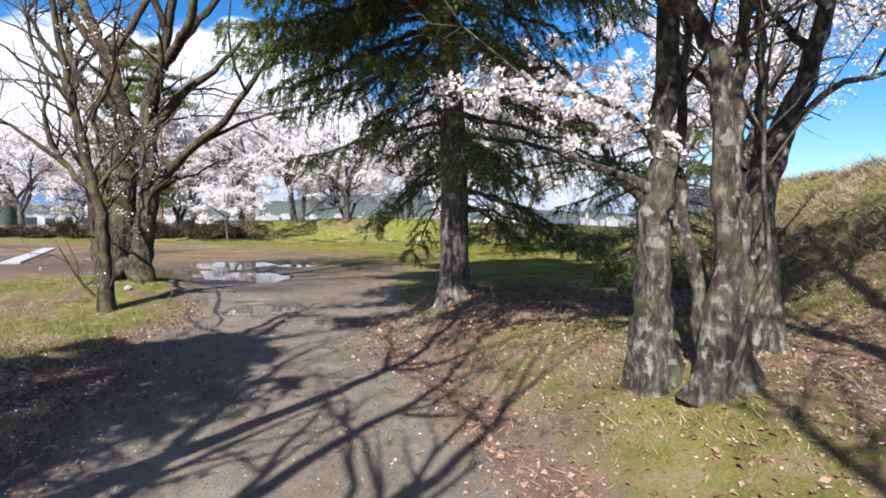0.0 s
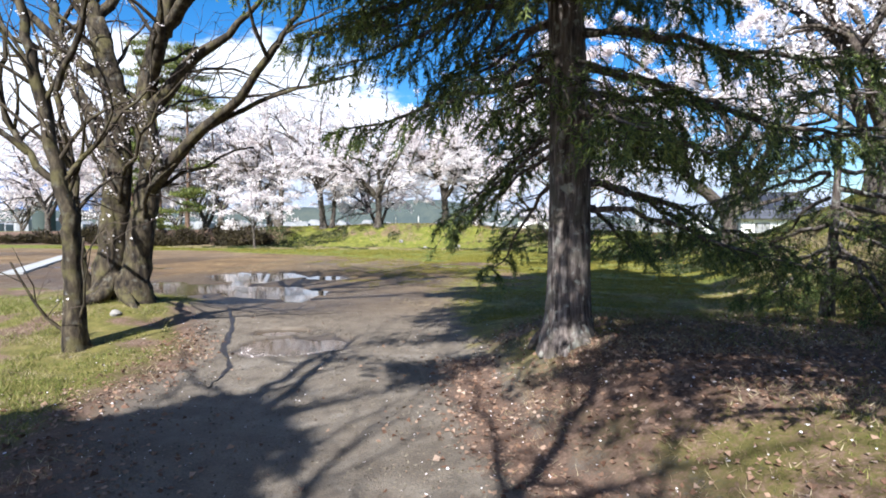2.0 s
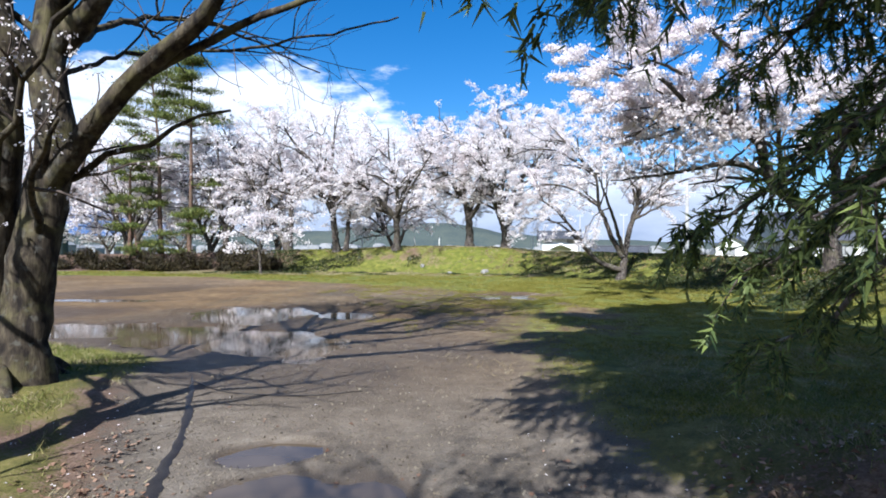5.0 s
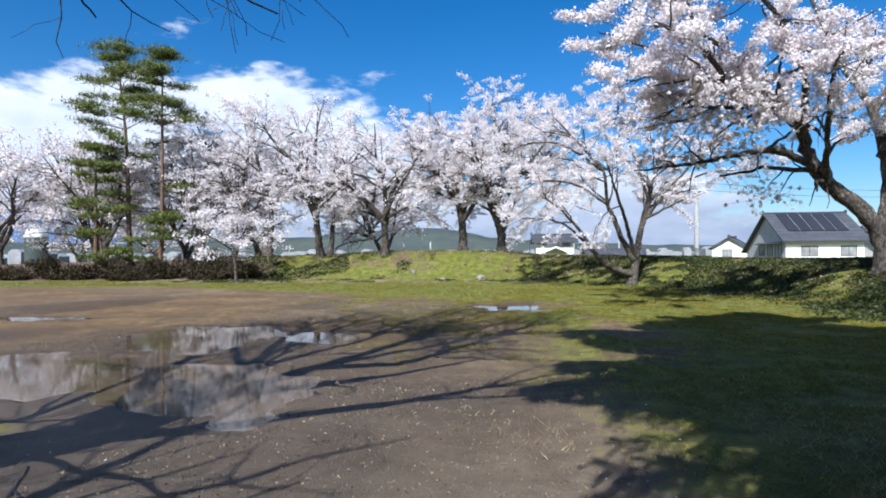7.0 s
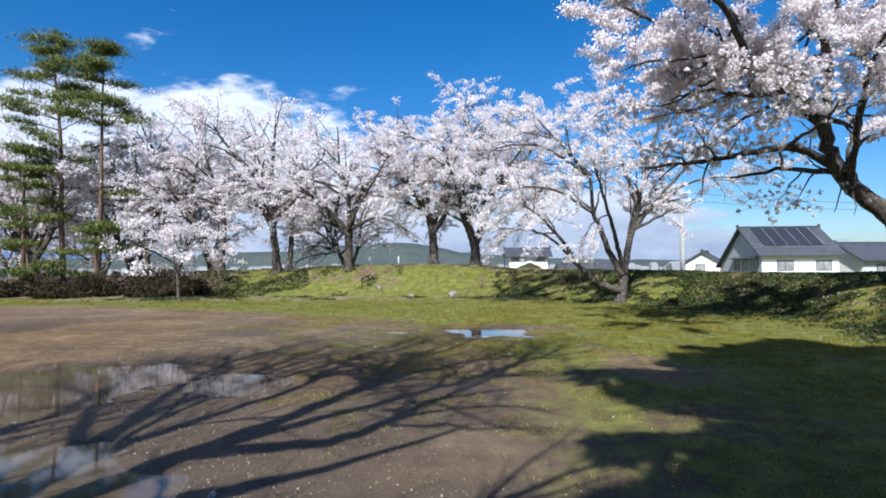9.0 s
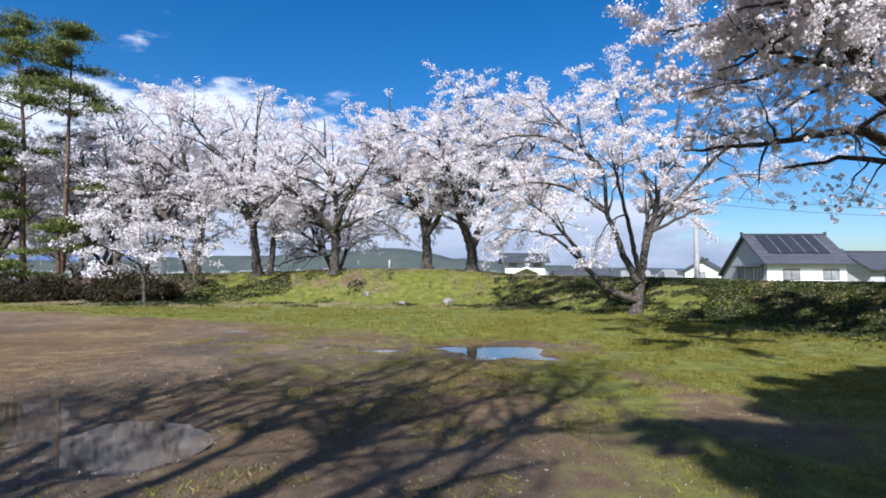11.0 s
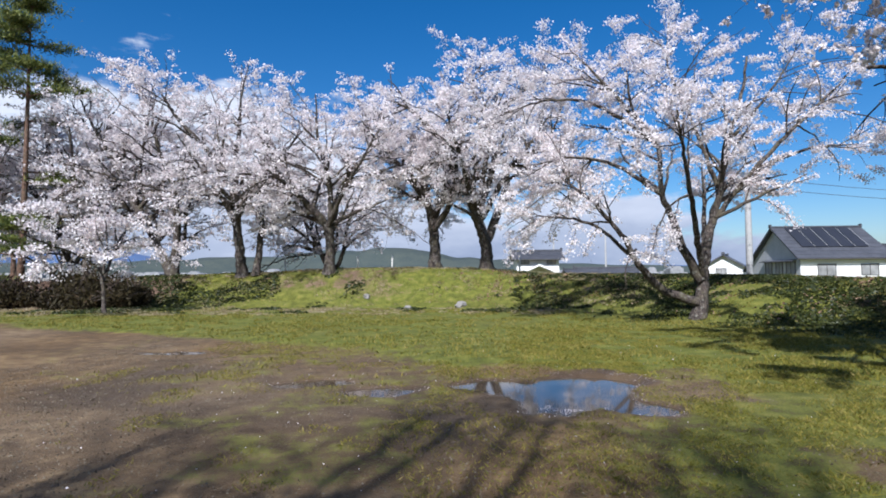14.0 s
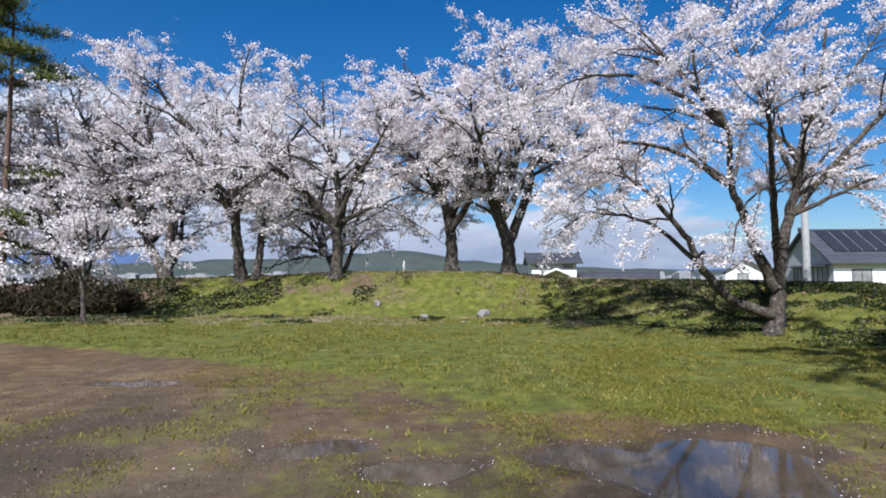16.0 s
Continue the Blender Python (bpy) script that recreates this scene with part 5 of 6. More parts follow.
for k, (x, y, a, b, h) in enumerate([(-24.3, 42.2, 2.6, 1.5, 1.75), (-21.6, 41.8, 2.2, 1.3, 1.5), (-33.5, 42.4, 2.6, 1.4, 1.4), (-37.5, 42.5, 2.4, 1.3, 1.2), (-29.0, 42.3, 2.6, 1.2, 1.5), (-19.6, 42.3, 1.4, 0.9, 1.0), (-41.5, 42.6, 2.4, 1.3, 1.0), (-26.6, 41.6, 2.0, 1.1, 1.3), (-31.4, 41.8, 2.0, 1.1, 1.2), (-22.6, 43.8, 2.2, 1.0, 1.6)]):
    juniper((x, y, h_at(x, y)), a, b, h, 70 + k, "dark straggling low bush at the bank's foot")


# ---- unseen trees behind the start, added for the shade they cast on the path ----
for k, (x, y, s, fl) in enumerate([(-2.6, -4.2, 0.95, 500), (-1.8, -4.6, 0.9, 400), (3.5, -1.9, 0.9, 6000), (2.4, -6.5, 0.9, 3000), (-3.0, -3.0, 1.12, 1200)]):
    cherry_tree((x, y, h_at(x, y)), [
        (0.16 * s, [(0, 0, -0.1), (0.1 * s, 0.1, 2.0 * s), (-0.4 * s, 0.3, 4.0 * s), (-1.2 * s, 0.8, 6.4 * s), (-1.6 * s, 1.0, 8.2 * s)]),
        (0.12 * s, [(0.05, 0, 1.5 * s), (0.7 * s, 0.3, 3.2 * s), (1.4 * s, 0.8, 5.2 * s), (1.9 * s, 1.0, 7.4 * s)])],
        80 + k, "unseen cherry tree added for its shade on the path", fl, 0.045, 0.14, "", dict(OLD, flare=0.4, bare=[0.5, 0.15, 0.1]), 1, top=2, skip_below=6.0 if s > 1 else 3.0)
spruce_tree((-4.6, -3.4, h_at(-4.6, -3.4)), 8.2, 1.2, 2.6, 89, "unseen spruce added for its shade on the path", 0.16, 80000, blunt=3.0)


# ---- houses beyond the bank ----
def panel(bm, a, b, c, d, thick):
    """A slab on the quad a b c d, thick below it."""
    a, b, c, d = map(Vector, (a, b, c, d))
    n = (b - a).cross(d - a).normalized() * thick
    v = [bm.verts.new(p) for p in (a, b, c, d, a - n, b - n, c - n, d - n)]
    for f in ((0, 1, 2, 3), (7, 6, 5, 4), (0, 4, 5, 1), (1, 5, 6, 2), (2, 6, 7, 3), (3, 7, 4, 0)):
        bm.faces.new([v[i] for i in f])
    return bm


def house_window(parent, x, y, z, w, h, face):
    """face: 'y' looks to -y, 'x' looks to -x."""
    def put(lo, hi):
        if face == "y":
            return box_bm((x + lo[0], y - hi[1], z + lo[2]), (x + hi[0], y - lo[1], z + hi[2]))
        return box_bm((x - hi[1], y + lo[0], z + lo[2]), (x - lo[1], y + hi[0], z + hi[2]))
    win = part("window", put((-0.06, 0.0, -0.06), (w + 0.06, 0.03, 0)), MAT_FRAME, parent)
    for lo, hi in (((-0.06, 0, h), (w + 0.06, 0.06, h + 0.06)), ((-0.06, 0, 0), (0, 0.06, h)), ((w, 0, 0), (w + 0.06, 0.06, h)), ((w / 2 - 0.03, 0, 0), (w / 2 + 0.03, 0.05, h))):
        part("frame", put(lo, hi), MAT_FRAME, win)
    part("pane", put((0, 0.004, 0), (w / 2 - 0.03, 0.02, h)), MAT_GLASS, win)
    part("pane", put((w / 2 + 0.03, 0.004, 0), (w, 0.02, h)), MAT_GLASS, win)


def gable_house(at, turn, length, front, back, eave, ridge, back_eave, label, wall, gable_wall, solar=0, windows=(), base=-0.6, o=0.55, porch=False, awning=None):
    """Ridge along local x from 0 to length; front eave at y = 0, ridge at y = front, back eave at y = front + back."""
    root = empty_thing("house", label, "house", at, "", "", turn)
    bm = bmesh.new()
    prof = [(0, base), (0, eave - 0.18), (front, ridge - 0.2), (front + back, back_eave - 0.18), (front + back, base)]
    for x0, x1 in ((0.0, length),):
        rows = [[bm.verts.new((x, y, z)) for y, z in prof] for x in (x0, x1)]
        bm.faces.new(rows[0])
        bm.faces.new(rows[1][::-1])
        for i in range(5):
            j = (i + 1) % 5
            bm.faces.new((rows[0][i], rows[1][i], rows[1][j], rows[0][j]))
    bmesh.ops.recalc_face_normals(bm, faces=bm.faces)
    part("wall", bm, wall, root)
    gb = bmesh.new()
    v = [gb.verts.new((-0.04, y, z)) for y, z in prof]
    w2 = [gb.verts.new((-0.004, y, z)) for y, z in prof]
    gb.faces.new(v)
    gb.faces.new(w2[::-1])
    for i in range(5):
        gb.faces.new((v[i], w2[i], w2[(i + 1) % 5], v[(i + 1) % 5]))
    bmesh.ops.recalc_face_normals(gb, faces=gb.faces)
    part("gable_cladding", gb, gable_wall, root)
    s1, s2 = (ridge - eave) / front, (ridge - back_eave) / back
    r1 = part("roof", panel(bmesh.new(), (-o, -o, eave - o * s1), (length + o, -o, eave - o * s1), (length + o, front, ridge), (-o, front, ridge), 0.16), MAT_TILE, root)
    part("roof", panel(bmesh.new(), (-o, front, ridge), (length + o, front, ridge), (length + o, front + back + o, back_eave - o * s2), (-o, front + back + o, back_eave - o * s2), 0.16), MAT_TILE, root)
    part("ridge_cap", box_bm((-o, front - 0.16, ridge - 0.05), (length + o, front + 0.16, ridge + 0.12), 0.03), MAT_TILE, root)
    # courses of tiles
    for k in range(1, 9):
        f = k / 9
        y, z = -o + (front + o) * f, eave - o * s1 + (front + o) * s1 * f
        part("tile_course", panel(bmesh.new(), (-o, y - 0.05, z + 0.02 - 0.05 * s1), (length + o, y - 0.05, z + 0.02 - 0.05 * s1), (length + o, y + 0.05, z + 0.03 + 0.05 * s1), (-o, y + 0.05, z + 0.03 + 0.05 * s1), 0.03), MAT_TILE, r1)
    for i in range(solar):
        w = (length * 0.80) / solar
        x0 = length * 0.09 + i * w
        ya, yb = front * 0.22, front * 0.93
        za, zb = eave + ya * s1 + 0.13, eave + yb * s1 + 0.13
        sp = part("solar_panel", panel(bmesh.new(), (x0 + 0.05, ya, za), (x0 + w - 0.05, ya, za), (x0 + w - 0.05, yb, zb), (x0 + 0.05, yb, zb), 0.05), MAT_SOLAR, root)
        part("panel_rim", panel(bmesh.new(), (x0 + w - 0.045, ya, za + 0.01), (x0 + w - 0.015, ya, za + 0.01), (x0 + w - 0.015, yb, zb + 0.01), (x0 + w - 0.045, yb, zb + 0.01), 0.05), MAT_CONCRETE, sp)
    for face, u, z, w, h in windows:
        if face == "y":
            house_window(root, u, -0.004, z, w, h, "y")
        else:
            house_window(root, -0.046, u, z, w, h, "x")
    if awning:
        ya, yb, za = awning
        part("awning", panel(bmesh.new(), (-0.05, ya, za + 0.1), (-0.65, ya, za - 0.08), (-0.65, yb, za - 0.08), (-0.05, yb, za + 0.1), 0.07), MAT_TILE, root)
    for x0 in (-o - 0.08, length + o - 0.12):
        part("ridge_end", box_bm((x0, front - 0.2, ridge - 0.1), (x0 + 0.2, front + 0.2, ridge + 0.3), 0.05), MAT_TILE, root)
    if porch:
        m, w, z, dp, d = length / 2, length * 0.36, eave - 0.78, 0.65, 1.4
        part("porch_roof", panel(bmesh.new(), (m, -d, z), (m, 0.0, z), (m - w, 0.0, z - dp), (m - w, -d, z - dp), 0.1), MAT_TILE, root)
        part("porch_roof", panel(bmesh.new(), (m, 0.0, z), (m, -d, z), (m + w, -d, z - dp), (m + w, 0.0, z - dp), 0.1), MAT_TILE, root)
        for sg in (-1, 1):
            part("barge_board", panel(bmesh.new(), (m, -d - 0.04, z + 0.02), (m + sg * w, -d - 0.04, z - dp + 0.02), (m + sg * w, -d - 0.04, z - dp - 0.18), (m, -d - 0.04, z - 0.18), 0.03), MAT_PLASTER, root)
            part("porch_post", box_bm((m + sg * w * 0.85 - 0.07, -d + 0.05, base), (m + sg * w * 0.85 + 0.07, -d + 0.19, z - dp), 0.01), MAT_PLASTER, root)
    part("gutter", box_bm((-o, -o - 0.1, eave - o * s1 - 0.14), (length + o, -o, eave - o * s1 - 0.04), 0.02), MAT_FRAME, root)
    return root


gable_house((27.9, 71.6, 0), 0, 7.9, 4.2, 5.6, 3.25, 6.15, 2.1, "white house with a slate roof carrying solar panels", MAT_PLASTER, MAT_GREY_WALL, 5,
            [("y", 1.6, 1.25, 1.6, 1.0), ("y", 5.6, 1.25, 1.5, 1.0), ("x", 0.8, 0.9, 1.5, 1.6), ("x", 3.0, 1.3, 1.2, 1.2), ("x", 5.0, 1.3, 1.2, 1.2)], awning=(0.5, 6.4, 2.62))
gable_house((39.2, 73.0, 0), 8, 7.0, 3.2, 3.2, 2.6, 4.3, 2.6, "low grey house beside the white one", MAT_GREY_WALL, MAT_PLASTER, 0, [("y", 1.6, 0.8, 1.6, 1.0)])
gable_house((32.2, 92.0, -0.3), 62, 6.0, 2.3, 2.3, 2.9, 4.3, 2.9, "small white house with a slate roof", MAT_PLASTER, MAT_PLASTER, 0, [("x", 2.0, 1.4, 1.2, 1.0)])
gable_house((1.3, 74.6, 0), 0, 4.3, 1.8, 1.8, 3.3, 4.0, 3.3, "small white storehouse with a dark tiled roof", MAT_PLASTER, MAT_PLASTER, 0, [("y", 0.4, 2.6, 0.8, 0.4), ("y", 3.1, 2.6, 0.8, 0.4)], o=0.55, porch=True)
gable_house((8.2, 79.0, -1.4), -15, 6.0, 2.6, 2.6, 2.4, 3.6, 2.4, "low house roof of dark tiles beyond the bank", MAT_PLASTER, MAT_GREY_WALL)
gable_house((11.0, 96.0, -1.5), 10, 7.0, 2.8, 2.8, 2.6, 3.7, 2.6, "low white house beyond the bank", MAT_PLASTER, MAT_PLASTER)


def lathe(name, prof, mat, parent, sides=14):
    n = len(prof)
    a = np.linspace(0, 2 * np.pi, sides, endpoint=False)
    v = np.array([[r * math.cos(t), r * math.sin(t), z] for r, z in prof for t in a])
    i, j = np.arange(n - 1)[:, None] * sides, np.arange(sides)[None]
    q = np.stack([i + j, i + (j + 1) % sides, i + sides + (j + 1) % sides, i + sides + j], -1).reshape(-1, 4)
    return child(name, mesh_from(name, v, q, None, mat, True), parent)


def utility_pole(x, y, top, r, label, arms):
    z = h_at(x, y)
    root = empty_thing("utility_pole", label, "utility pole", (x, y, z), "utility poles")
    lathe("pole", [(r * 1.15, -0.3), (r * 1.1, 1.0), (r * 0.8, top - z), (r * 0.6, top - z + 0.02), (0.001, top - z + 0.03)], MAT_CONCRETE, root)
    for k in range(arms):
        zz = top - z - 0.25 - 0.45 * k
        part("cross_arm", box_bm((-0.55, -0.05, zz - 0.04), (0.55, 0.05, zz + 0.04), 0.01), MAT_METAL, root)
        for xx in (-0.45, 0.0, 0.45):
            ins = lathe("insulator", [(0.03, 0), (0.045, 0.03), (0.03, 0.06), (0.045, 0.09), (0.02, 0.13), (0.001, 0.135)], MAT_PLASTER, root, 8)
            ins.location = (xx, 0, zz + 0.04)


utility_pole(9.35, 43.0, 6.15, 0.14, "pale concrete utility pole behind the bank", 2)
utility_pole(13.5, 88.0, 7.0, 0.12, "thin far utility pole", 1)
utility_pole(8.2, 96.0, 7.4, 0.12, "thin far utility pole", 1)


def wires():
    for k, (a, b, sag) in enumerate([((9.35, 43.0, 5.95), (46.0, 60.0, 7.6), 0.7), ((9.35, 43.0, 5.5), (46.0, 60.0, 7.1), 0.7)]):
        w = Wood()
        f = np.linspace(0, 1, 24)[:, None]
        p = np.array(a) * (1 - f) + np.array(b) * f
        p[:, 2] -= sag * 4 * (f * (1 - f))[:, 0]
        w.tube(p, np.full(24, 0.012), 4)
        tagged(new("power_line", w.mesh("power_line", MAT_FRAME)), "thin black power line from the utility pole", "cable", "power lines")
    utility_pole(46.0, 60.0, 7.9, 0.17, "concrete utility pole beyond the houses", 2)


wires()


# ---- distance: town, hills, mountains ----
def hill_ring(name, dist, lo, heights, seed, mat, label):
    a = np.radians(np.linspace(-100, 100, 320))
    prof = np.array([heights(math.degrees(t)) for t in a])
    prof = prof * (0.75 + 0.5 * value_noise(np.degrees(a), 0 * a, 7.0, seed)) + prof * 0.16 * value_noise(np.degrees(a), 0 * a, 1.6, seed + 1)
    x, y = np.sin(a) * dist, np.cos(a) * dist
    rows = []
    for f, back in ((0, 0), (0.45, 0.05), (0.8, 0.10), (1.0, 0.15), (0.6, 0.22)):
        rows.append(np.stack([x * (1 + back), y * (1 + back), lo + (prof - lo) * f * (1 + 0.05 * value_noise(np.degrees(a), 0 * a + f * 9, 2.0, seed + 2))], -1))
    v = np.concatenate(rows)
    n = len(a)
    i, j = np.arange(4)[:, None] * n, np.arange(n - 1)[None]
    q = np.stack([i + j, i + j + 1, i + n + j + 1, i + n + j], -1).reshape(-1, 4)
    tagged(new(name, mesh_from(name, v, q, None, mat, True)), label, "hills", kind="structure")


hill_ring("backdrop_hills", 1900, -12, lambda d: 26 + 62 * math.exp(-((d + 10) / 16) ** 2) + 30 * math.exp(-((d + 45) / 18) ** 2), 91, MAT_HILL, "low wooded hills with a haze tint in their colour")
hill_ring("backdrop_mountains", 3400, -20, lambda d: 48 + 190 * math.exp(-((d + 48) / 17) ** 2), 95, MAT_MOUNTAIN, "far mountains with blue haze in their colour")


def town():
    rng = np.random.default_rng(99)
    v, q = [], []
    for k in range(420):
        az, d = radians(rng.uniform(-62, 35)), rng.uniform(420, 1200)
        x, y = math.sin(az) * d, math.cos(az) * d
        w, l, h = rng.uniform(2.5, 6), rng.uniform(2.5, 6), rng.uniform(2.0, 6.5)
        z0 = -6.5
        b = len(v)
        for zz, g in ((z0, 1), (z0 + 5.5 + h, 1), (z0 + 7.2 + h, 0.45)):
            v += [(x - w * g, y - l, zz), (x + w * g, y - l, zz), (x + w * g, y + l, zz), (x - w * g, y + l, zz)]
        for r in (0, 4):
            q += [(b + r + i, b + r + (i + 1) % 4, b + r + 4 + (i + 1) % 4, b + r + 4 + i) for i in range(4)]
        q.append((b + 8, b + 9, b + 10, b + 11))
    tagged(new("town", mesh_from("town", np.array(v), q, None, MAT_TOWN)), "pale houses of a far town on the plain", "town", kind="stuff")


town()


def dome():
    root = empty_thing("sports_dome", "white domed hall of the far town", "hall", (-269, 300, -6.5))
    lathe("wall", [(5.8, 0), (5.8, 20.2)], MAT_HILL, root, 32)
    lathe("roof", [(6.0, 20.0), (6.0, 20.5)] + [(6 * math.cos(a), 20.5 + 5.0 * math.sin(a)) for a in np.linspace(0.1, 1.55, 10)], MAT_PLASTER, root, 32)


dome()


# ---- stones, slab ----
def stone(x, y, s, seed, label):
    bm = bmesh.new()
    bmesh.ops.create_icosphere(bm, subdivisions=2, radius=1.0)
    rng = np.random.default_rng(seed)
    ph = rng.random(3) * 9
    for v in bm.verts:
        n = noise.noise(v.co * 1.3 + Vector(ph)) * 0.45 + noise.noise(v.co * 3.1 + Vector(ph)) * 0.15
        v.co = v.co * (1 + n)
        v.co.z *= 0.75
    me = bpy.data.meshes.new("stone")
    bm.to_mesh(me)
    bm.free()
    me.materials.append(MAT_STONE)
    ob = new("stone", me)
    ob.scale = (s, s * 0.8, s)
    ob.location = (x, y, h_at(x, y) + s * 0.3)
    ob.rotation_euler = (0, 0, seed)
    tagged(ob, label, "stone", "stones")


for k, (x, y, s) in enumerate([(-3.9, 41.2, 0.26), (-8.3, 42.6, 0.2), (-6.1, 40.2, 0.17)]):
    stone(x, y, s, k + 1, "pale field stone on the turf slope")
stone(-6.2, 8.1, 0.09, 9, "weathered stone at the old tree's roots")


def slab():
    bm = box_bm((-0.32, -6, -0.1), (0.32, 6, 0.06), 0.02)
    me = bpy.data.meshes.new("concrete_slab")
    bm.to_mesh(me)
    bm.free()
    me.materials.append(MAT_CONCRETE)
    ob = new("concrete_slab", me)
    ob.matrix_world = pose(-19.6, 21.8, h_at(-19.6, 21.8), 0, 0, 33)
    tagged(ob, "long pale concrete slab let into the lot", "slab")


slab()


# ---- grass, leaves, petals ----
def scatter(n, x0, x1, y0, y1, rng):
    x, y = rng.uniform(x0, x1, n), rng.uniform(y0, y1, n)
    return x, y, cover(x, y)


def grass(name, n, box, height, width, mat, label, seed, want, lean=0.5, clump=0.0):
    rng = np.random.default_rng(seed)
    x, y, c = scatter(n, *box, rng)
    if clump:
        keep = value_noise(x, y, 0.45, seed) * 0.6 + value_noise(x, y, 1.7, seed + 1) * 0.4 > clump
        x, y, c = x[keep], y[keep], c[keep]
    keep = rng.random(len(x)) < want(c, x, y)
    x, y = x[keep], y[keep]
    base = np.stack([x, y, land(x, y) - 0.006], -1)
    k = len(x)
    hh = height * rng.uniform(0.45, 1.25, k) * (0.6 + 0.8 * value_noise(x, y, 0.7, seed + 2))
    tip = base + np.stack([rng.standard_normal(k) * lean * hh, rng.standard_normal(k) * lean * hh, hh], -1)
    tagged(new(name, blades(name, base, tip, width * rng.uniform(0.6, 1.3, k), mat, rng)), label, "grass", kind="stuff")


def turf(c, x, y):
    return np.clip(c[:, 0] * 1.5 - 0.55 - 0.9 * c[:, 1], 0, 1)


grass("grass_verge", 190000, (0.0, 7.5, -2.5, 11.0), 0.046, 0.007, MAT_GRASS, "short spring turf on the verge", 101, turf, 0.6, 0.42)
grass("grass_island", 230000, (-11.0, -1.8, -1.0, 13.0), 0.065, 0.008, MAT_GRASS, "short spring turf round the old tree", 102, turf, 0.6, 0.42)
grass("grass_lawn", 460000, (-2.5, 9.0, 9.0, 32.0), 0.036, 0.011, MAT_LAWN, "short turf at the lot's edge", 103, turf, 0.7, 0.42)
grass("grass_far", 260000, (-32.0, 12.0, 24.0, 48.0), 0.06, 0.026, MAT_LAWN, "turf strip at the bank's foot and on its slope", 104, turf, 0.6, 0.42)
grass("dry_grass", 200000, (-0.3, 9.5, -2.5, 14.0), 0.05, 0.007, MAT_STRAW, "dry straw grass on the mound", 105, lambda c, x, y: np.clip(c[:, 0], 0, 1) * (0.45 + 0.5 * smooth_step(3.0, 6.0, x)), 1.0, 0.4)
grass("mound_grass", 90000, (4.5, 11.0, -1.0, 16.0), 0.17, 0.013, MAT_STRAW, "long dry grass tufts on the mound", 109, lambda c, x, y: 0.9 * smooth_step(4.5, 6.5, x), 0.9, 0.52)
grass("dry_grass_slope", 90000, (-25.0, 4.0, 37.0, 47.5), 0.08, 0.03, MAT_STRAW, "dry straw among the turf of the bank", 110, lambda c, x, y: 0.75 * c[:, 0], 0.9, 0.5)
grass("dry_grass_island", 90000, (-11.0, -1.8, -1.0, 13.0), 0.055, 0.008, MAT_STRAW, "dry straw among the turf round the old tree", 107, lambda c, x, y: np.clip(c[:, 0], 0, 1) * 0.8, 0.9, 0.5)
grass("grass_near_puddle", 120000, (-4.0, 3.5, 19.5, 26.0), 0.035, 0.012, MAT_LAWN, "tufted short turf by the last puddle", 108, lambda c, x, y: np.clip(c[:, 0] * 1.6 - 0.3, 0, 0.9), 0.9, 0.47)
grass("lot_weeds", 120000, (-9.0, -0.8, 14.0, 29.0), 0.03, 0.012, MAT_LAWN, "sparse weeds in the bare earth", 106, lambda c, x, y: 0.9 * (c[:, 0] > 0.04) + 0.06 * (value_noise(x, y, 1.2, 3) > 0.6), 0.8, 0.5)


def fallen(name, n, box, size, mat, label, seed, want, flat=0.75):
    rng = np.random.default_rng(seed)
    x, y, c = scatter(n, *box, rng)
    keep = rng.random(n) < want(c, x, y)
    x, y = x[keep], y[keep]
    ce = np.stack([x, y, land(x, y) + size * 0.22], -1)
    tagged(new(name, flakes(name, ce, size, mat, rng, 0.35, flat)), label, "leaves", kind="stuff")


fallen("dead_leaves", 75000, (-5.0, 7.0, -2.0, 10.0), 0.038, MAT_LITTER, "brown dead leaves under the first trees", 111, lambda c, x, y: np.clip(c[:, 1] * 1.1 - 0.15, 0, 0.9) + 0.01)
fallen("fallen_petals", 10000, (-5.5, 6.5, -2.0, 9.0), 0.018, MAT_PETAL, "white petals strewn over turf and path edge", 112, lambda c, x, y: 0.25 * c[:, 0] + 0.3 * c[:, 1] + 0.05)
fallen("lot_petals", 8000, (-10.0, 5.0, 9.0, 30.0), 0.016, MAT_PETAL, "white petals strewn over the lot", 113, lambda c, x, y: 0.12 + 0.5 * (puddle_field(x, y) > -0.35) * (puddle_field(x, y) < 0.05))
fallen("rim_petals", 120000, (-7.5, 0.2, 21.0, 26.0), 0.013, MAT_PETAL, "white petals washed up round the puddles", 117, lambda c, x, y: 0.11 * np.exp(-((puddle_field(x, y) + 0.10) / 0.16) ** 2))
fallen("bank_weeds", 240000, (-5.0, 13.0, 20.0, 46.0), 0.085, MAT_IVY, "dark leafy weeds covering the bank's slope", 114,
       lambda c, x, y: (lambda d, s: (s > 0) * (1 - smooth_step(4.4, 6.8, d)) * smooth_step(0.42, 0.64, 0.5 * value_noise(x, y, 1.8, 9) + 0.5 * value_noise(x, y, 0.45, 10) + 0.16 * smooth_step(2.0, 5.0, x) - 0.30 * (1 - smooth_step(-3.6, -1.0, x))))(*(lambda r: (r[0], r[2]))(ridge_field(x, y))), 0.3)
fallen("slope_weeds", 30000, (-22.0, -1.0, 38.0, 46.5), 0.13, MAT_IVY, "patches of leafy weeds on the turf slope", 115,
       lambda c, x, y: smooth_step(0.62, 0.8, value_noise(x, y, 1.5, 8) + 0.32 * smooth_step(-12.0, -16.0, x) * smooth_step(46.0, 43.5, y)), 0.3)

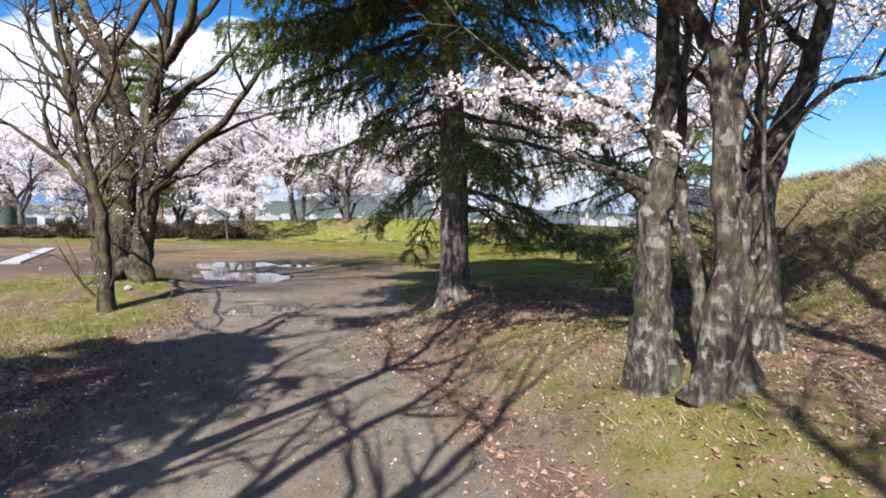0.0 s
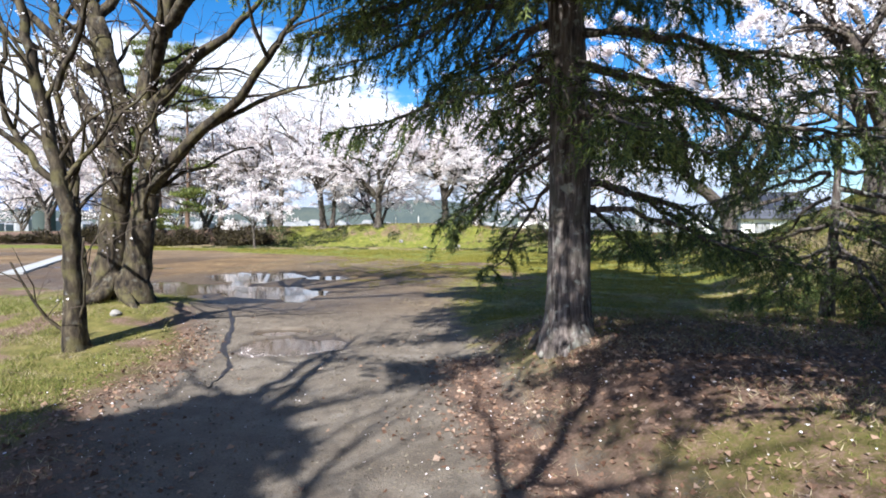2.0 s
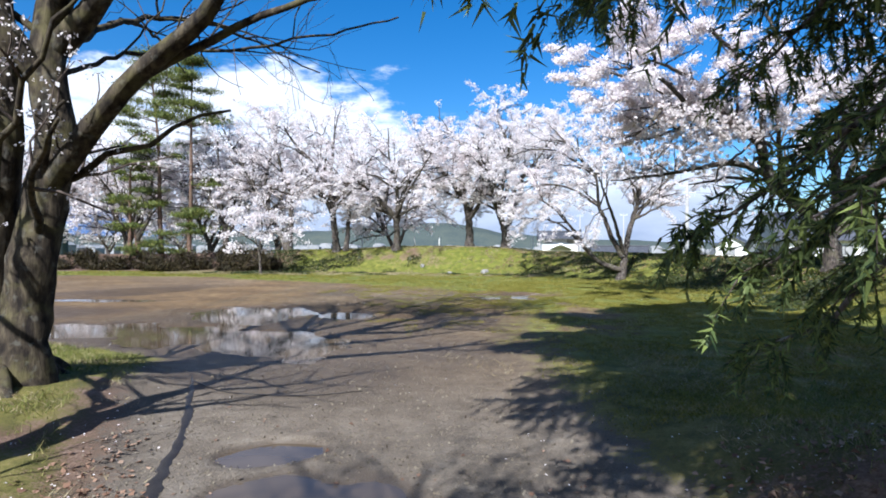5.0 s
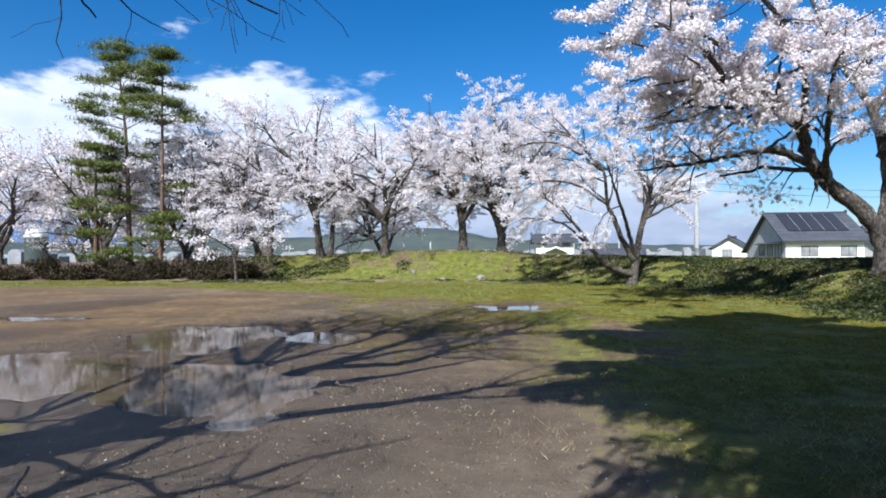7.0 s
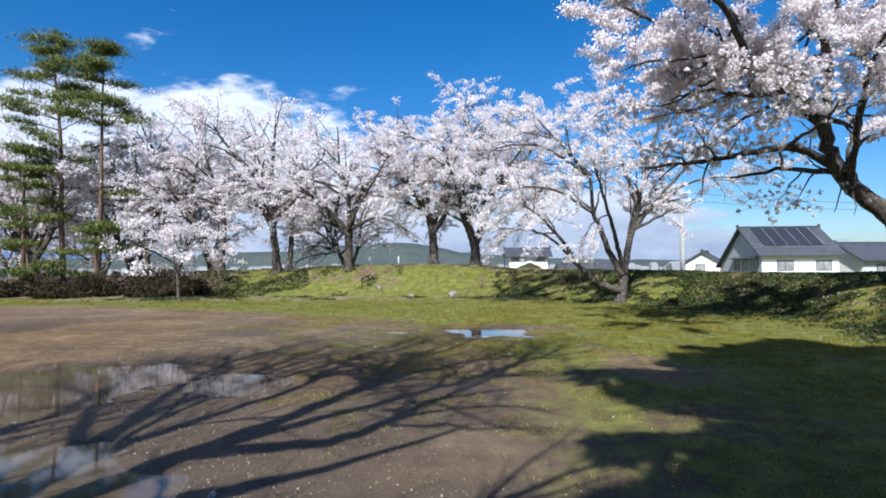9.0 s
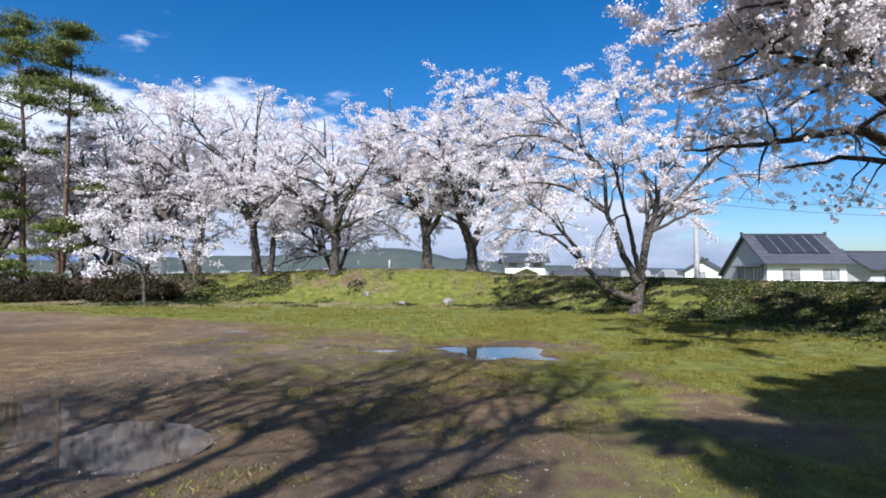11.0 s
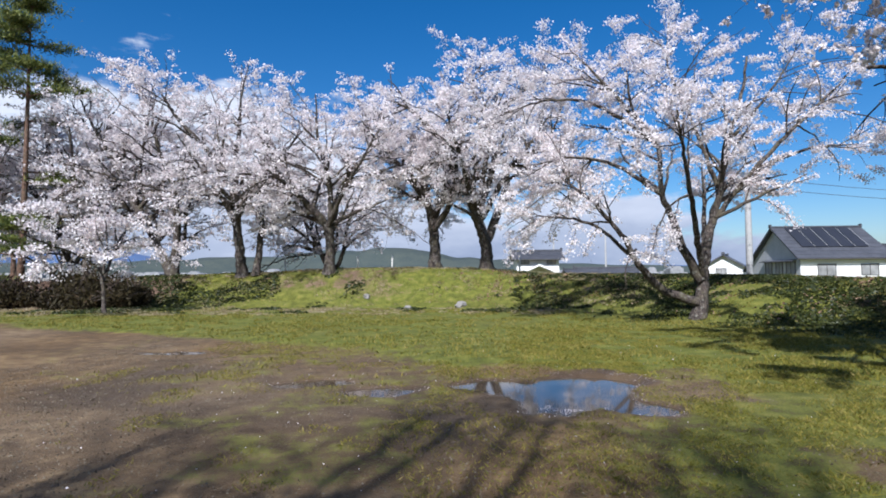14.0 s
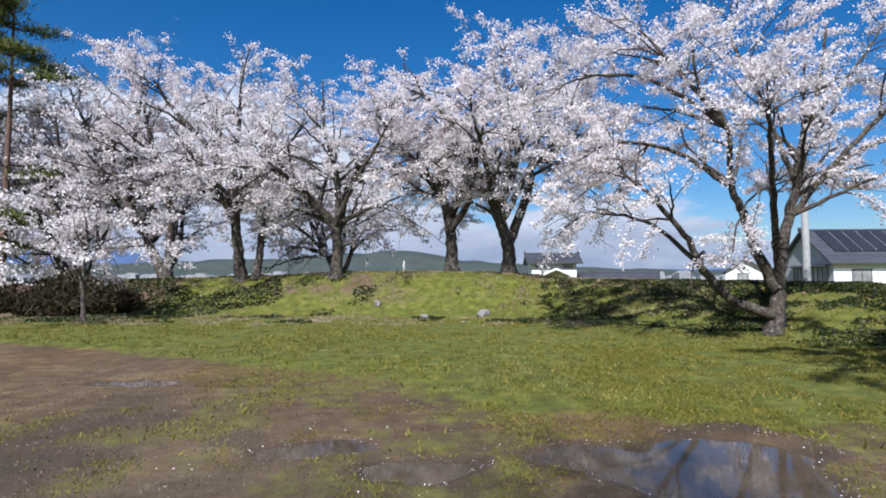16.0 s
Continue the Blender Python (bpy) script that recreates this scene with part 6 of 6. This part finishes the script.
fallen("bank_leaves", 30000, (-4.0, 13.0, 20.0, 46.0), 0.075, MAT_LITTER, "brown dead leaves among the weeds of the bank", 116,
       lambda c, x, y: (lambda d, s: (s > 0) * (1 - smooth_step(3.0, 5.6, d)) * smooth_step(0.45, 0.65, 0.5 * value_noise(x, y, 1.4, 19) + 0.5 * value_noise(x, y, 0.5, 20)))(*(lambda r: (r[0], r[2]))(ridge_field(x, y))), 0.5)


MAT_PEBBLE = leafy("pebbles", [(0.1, (0.056, 0.041, 0.027)), (0.5, (0.134, 0.109, 0.073)), (0.85, (0.236, 0.203, 0.147)), (1.0, (0.347, 0.315, 0.242))], 0.0, 0.85, 0.3, 1.0)
fallen("path_gravel", 60000, (-5.5, 3.0, 0.0, 13.0), 0.016, MAT_PEBBLE, "fine gravel strewn over the path", 118, lambda c, x, y: 0.7 * (1 - np.clip(1.6 * c[:, 0], 0, 1)) * (puddle_field(x, y) < -0.15), 0.5)
fallen("lot_gravel", 110000, (-11.0, 2.0, 13.0, 29.0), 0.016, MAT_PEBBLE, "fine gravel strewn over the bare earth", 119, lambda c, x, y: 0.8 * (1 - np.clip(1.4 * c[:, 0], 0, 1)) * (puddle_field(x, y) < -0.15), 0.5)


def puddle_foam():
    rng = np.random.default_rng(120)
    x, y = rng.uniform(-4.5, -1.0, 160000), rng.uniform(6.0, 26.0, 160000)
    f = puddle_field(x, y)
    near = ((np.hypot(x + 3.2, y - 7.0) < 0.75) & (y < 7.35)) | (np.hypot(x + 2.45, y - 22.95) < 0.26)
    keep = near & (np.abs(f - 0.06) < 0.09) & (rng.random(len(x)) < 0.6)
    ce = np.stack([x[keep], y[keep], np.full(keep.sum(), -0.014)], -1)
    tagged(new("petal_scum", flakes("petal_scum", ce, 0.016, MAT_PETAL, rng, 0.3, 0.9)), "white rim of washed-up petals on a puddle", "petals", kind="stuff")


puddle_foam()


# ---- posts behind the bank ----
for x in (-14.8, -10.3, -8.2, -0.5):
    z = h_at(x, 50.5)
    post = empty_thing("fence_post", "thin white post behind the bank", "post", (x, 50.5, z), "white posts")
    lathe("shaft", [(0.05, -0.2), (0.05, 2.6 - z), (0.03, 2.63 - z), (0.001, 2.64 - z)], MAT_PLASTER, post, 10)
    lathe("cap", [(0.06, 2.58 - z), (0.06, 2.68 - z), (0.03, 2.72 - z), (0.001, 2.725 - z)], MAT_METAL, post, 10)
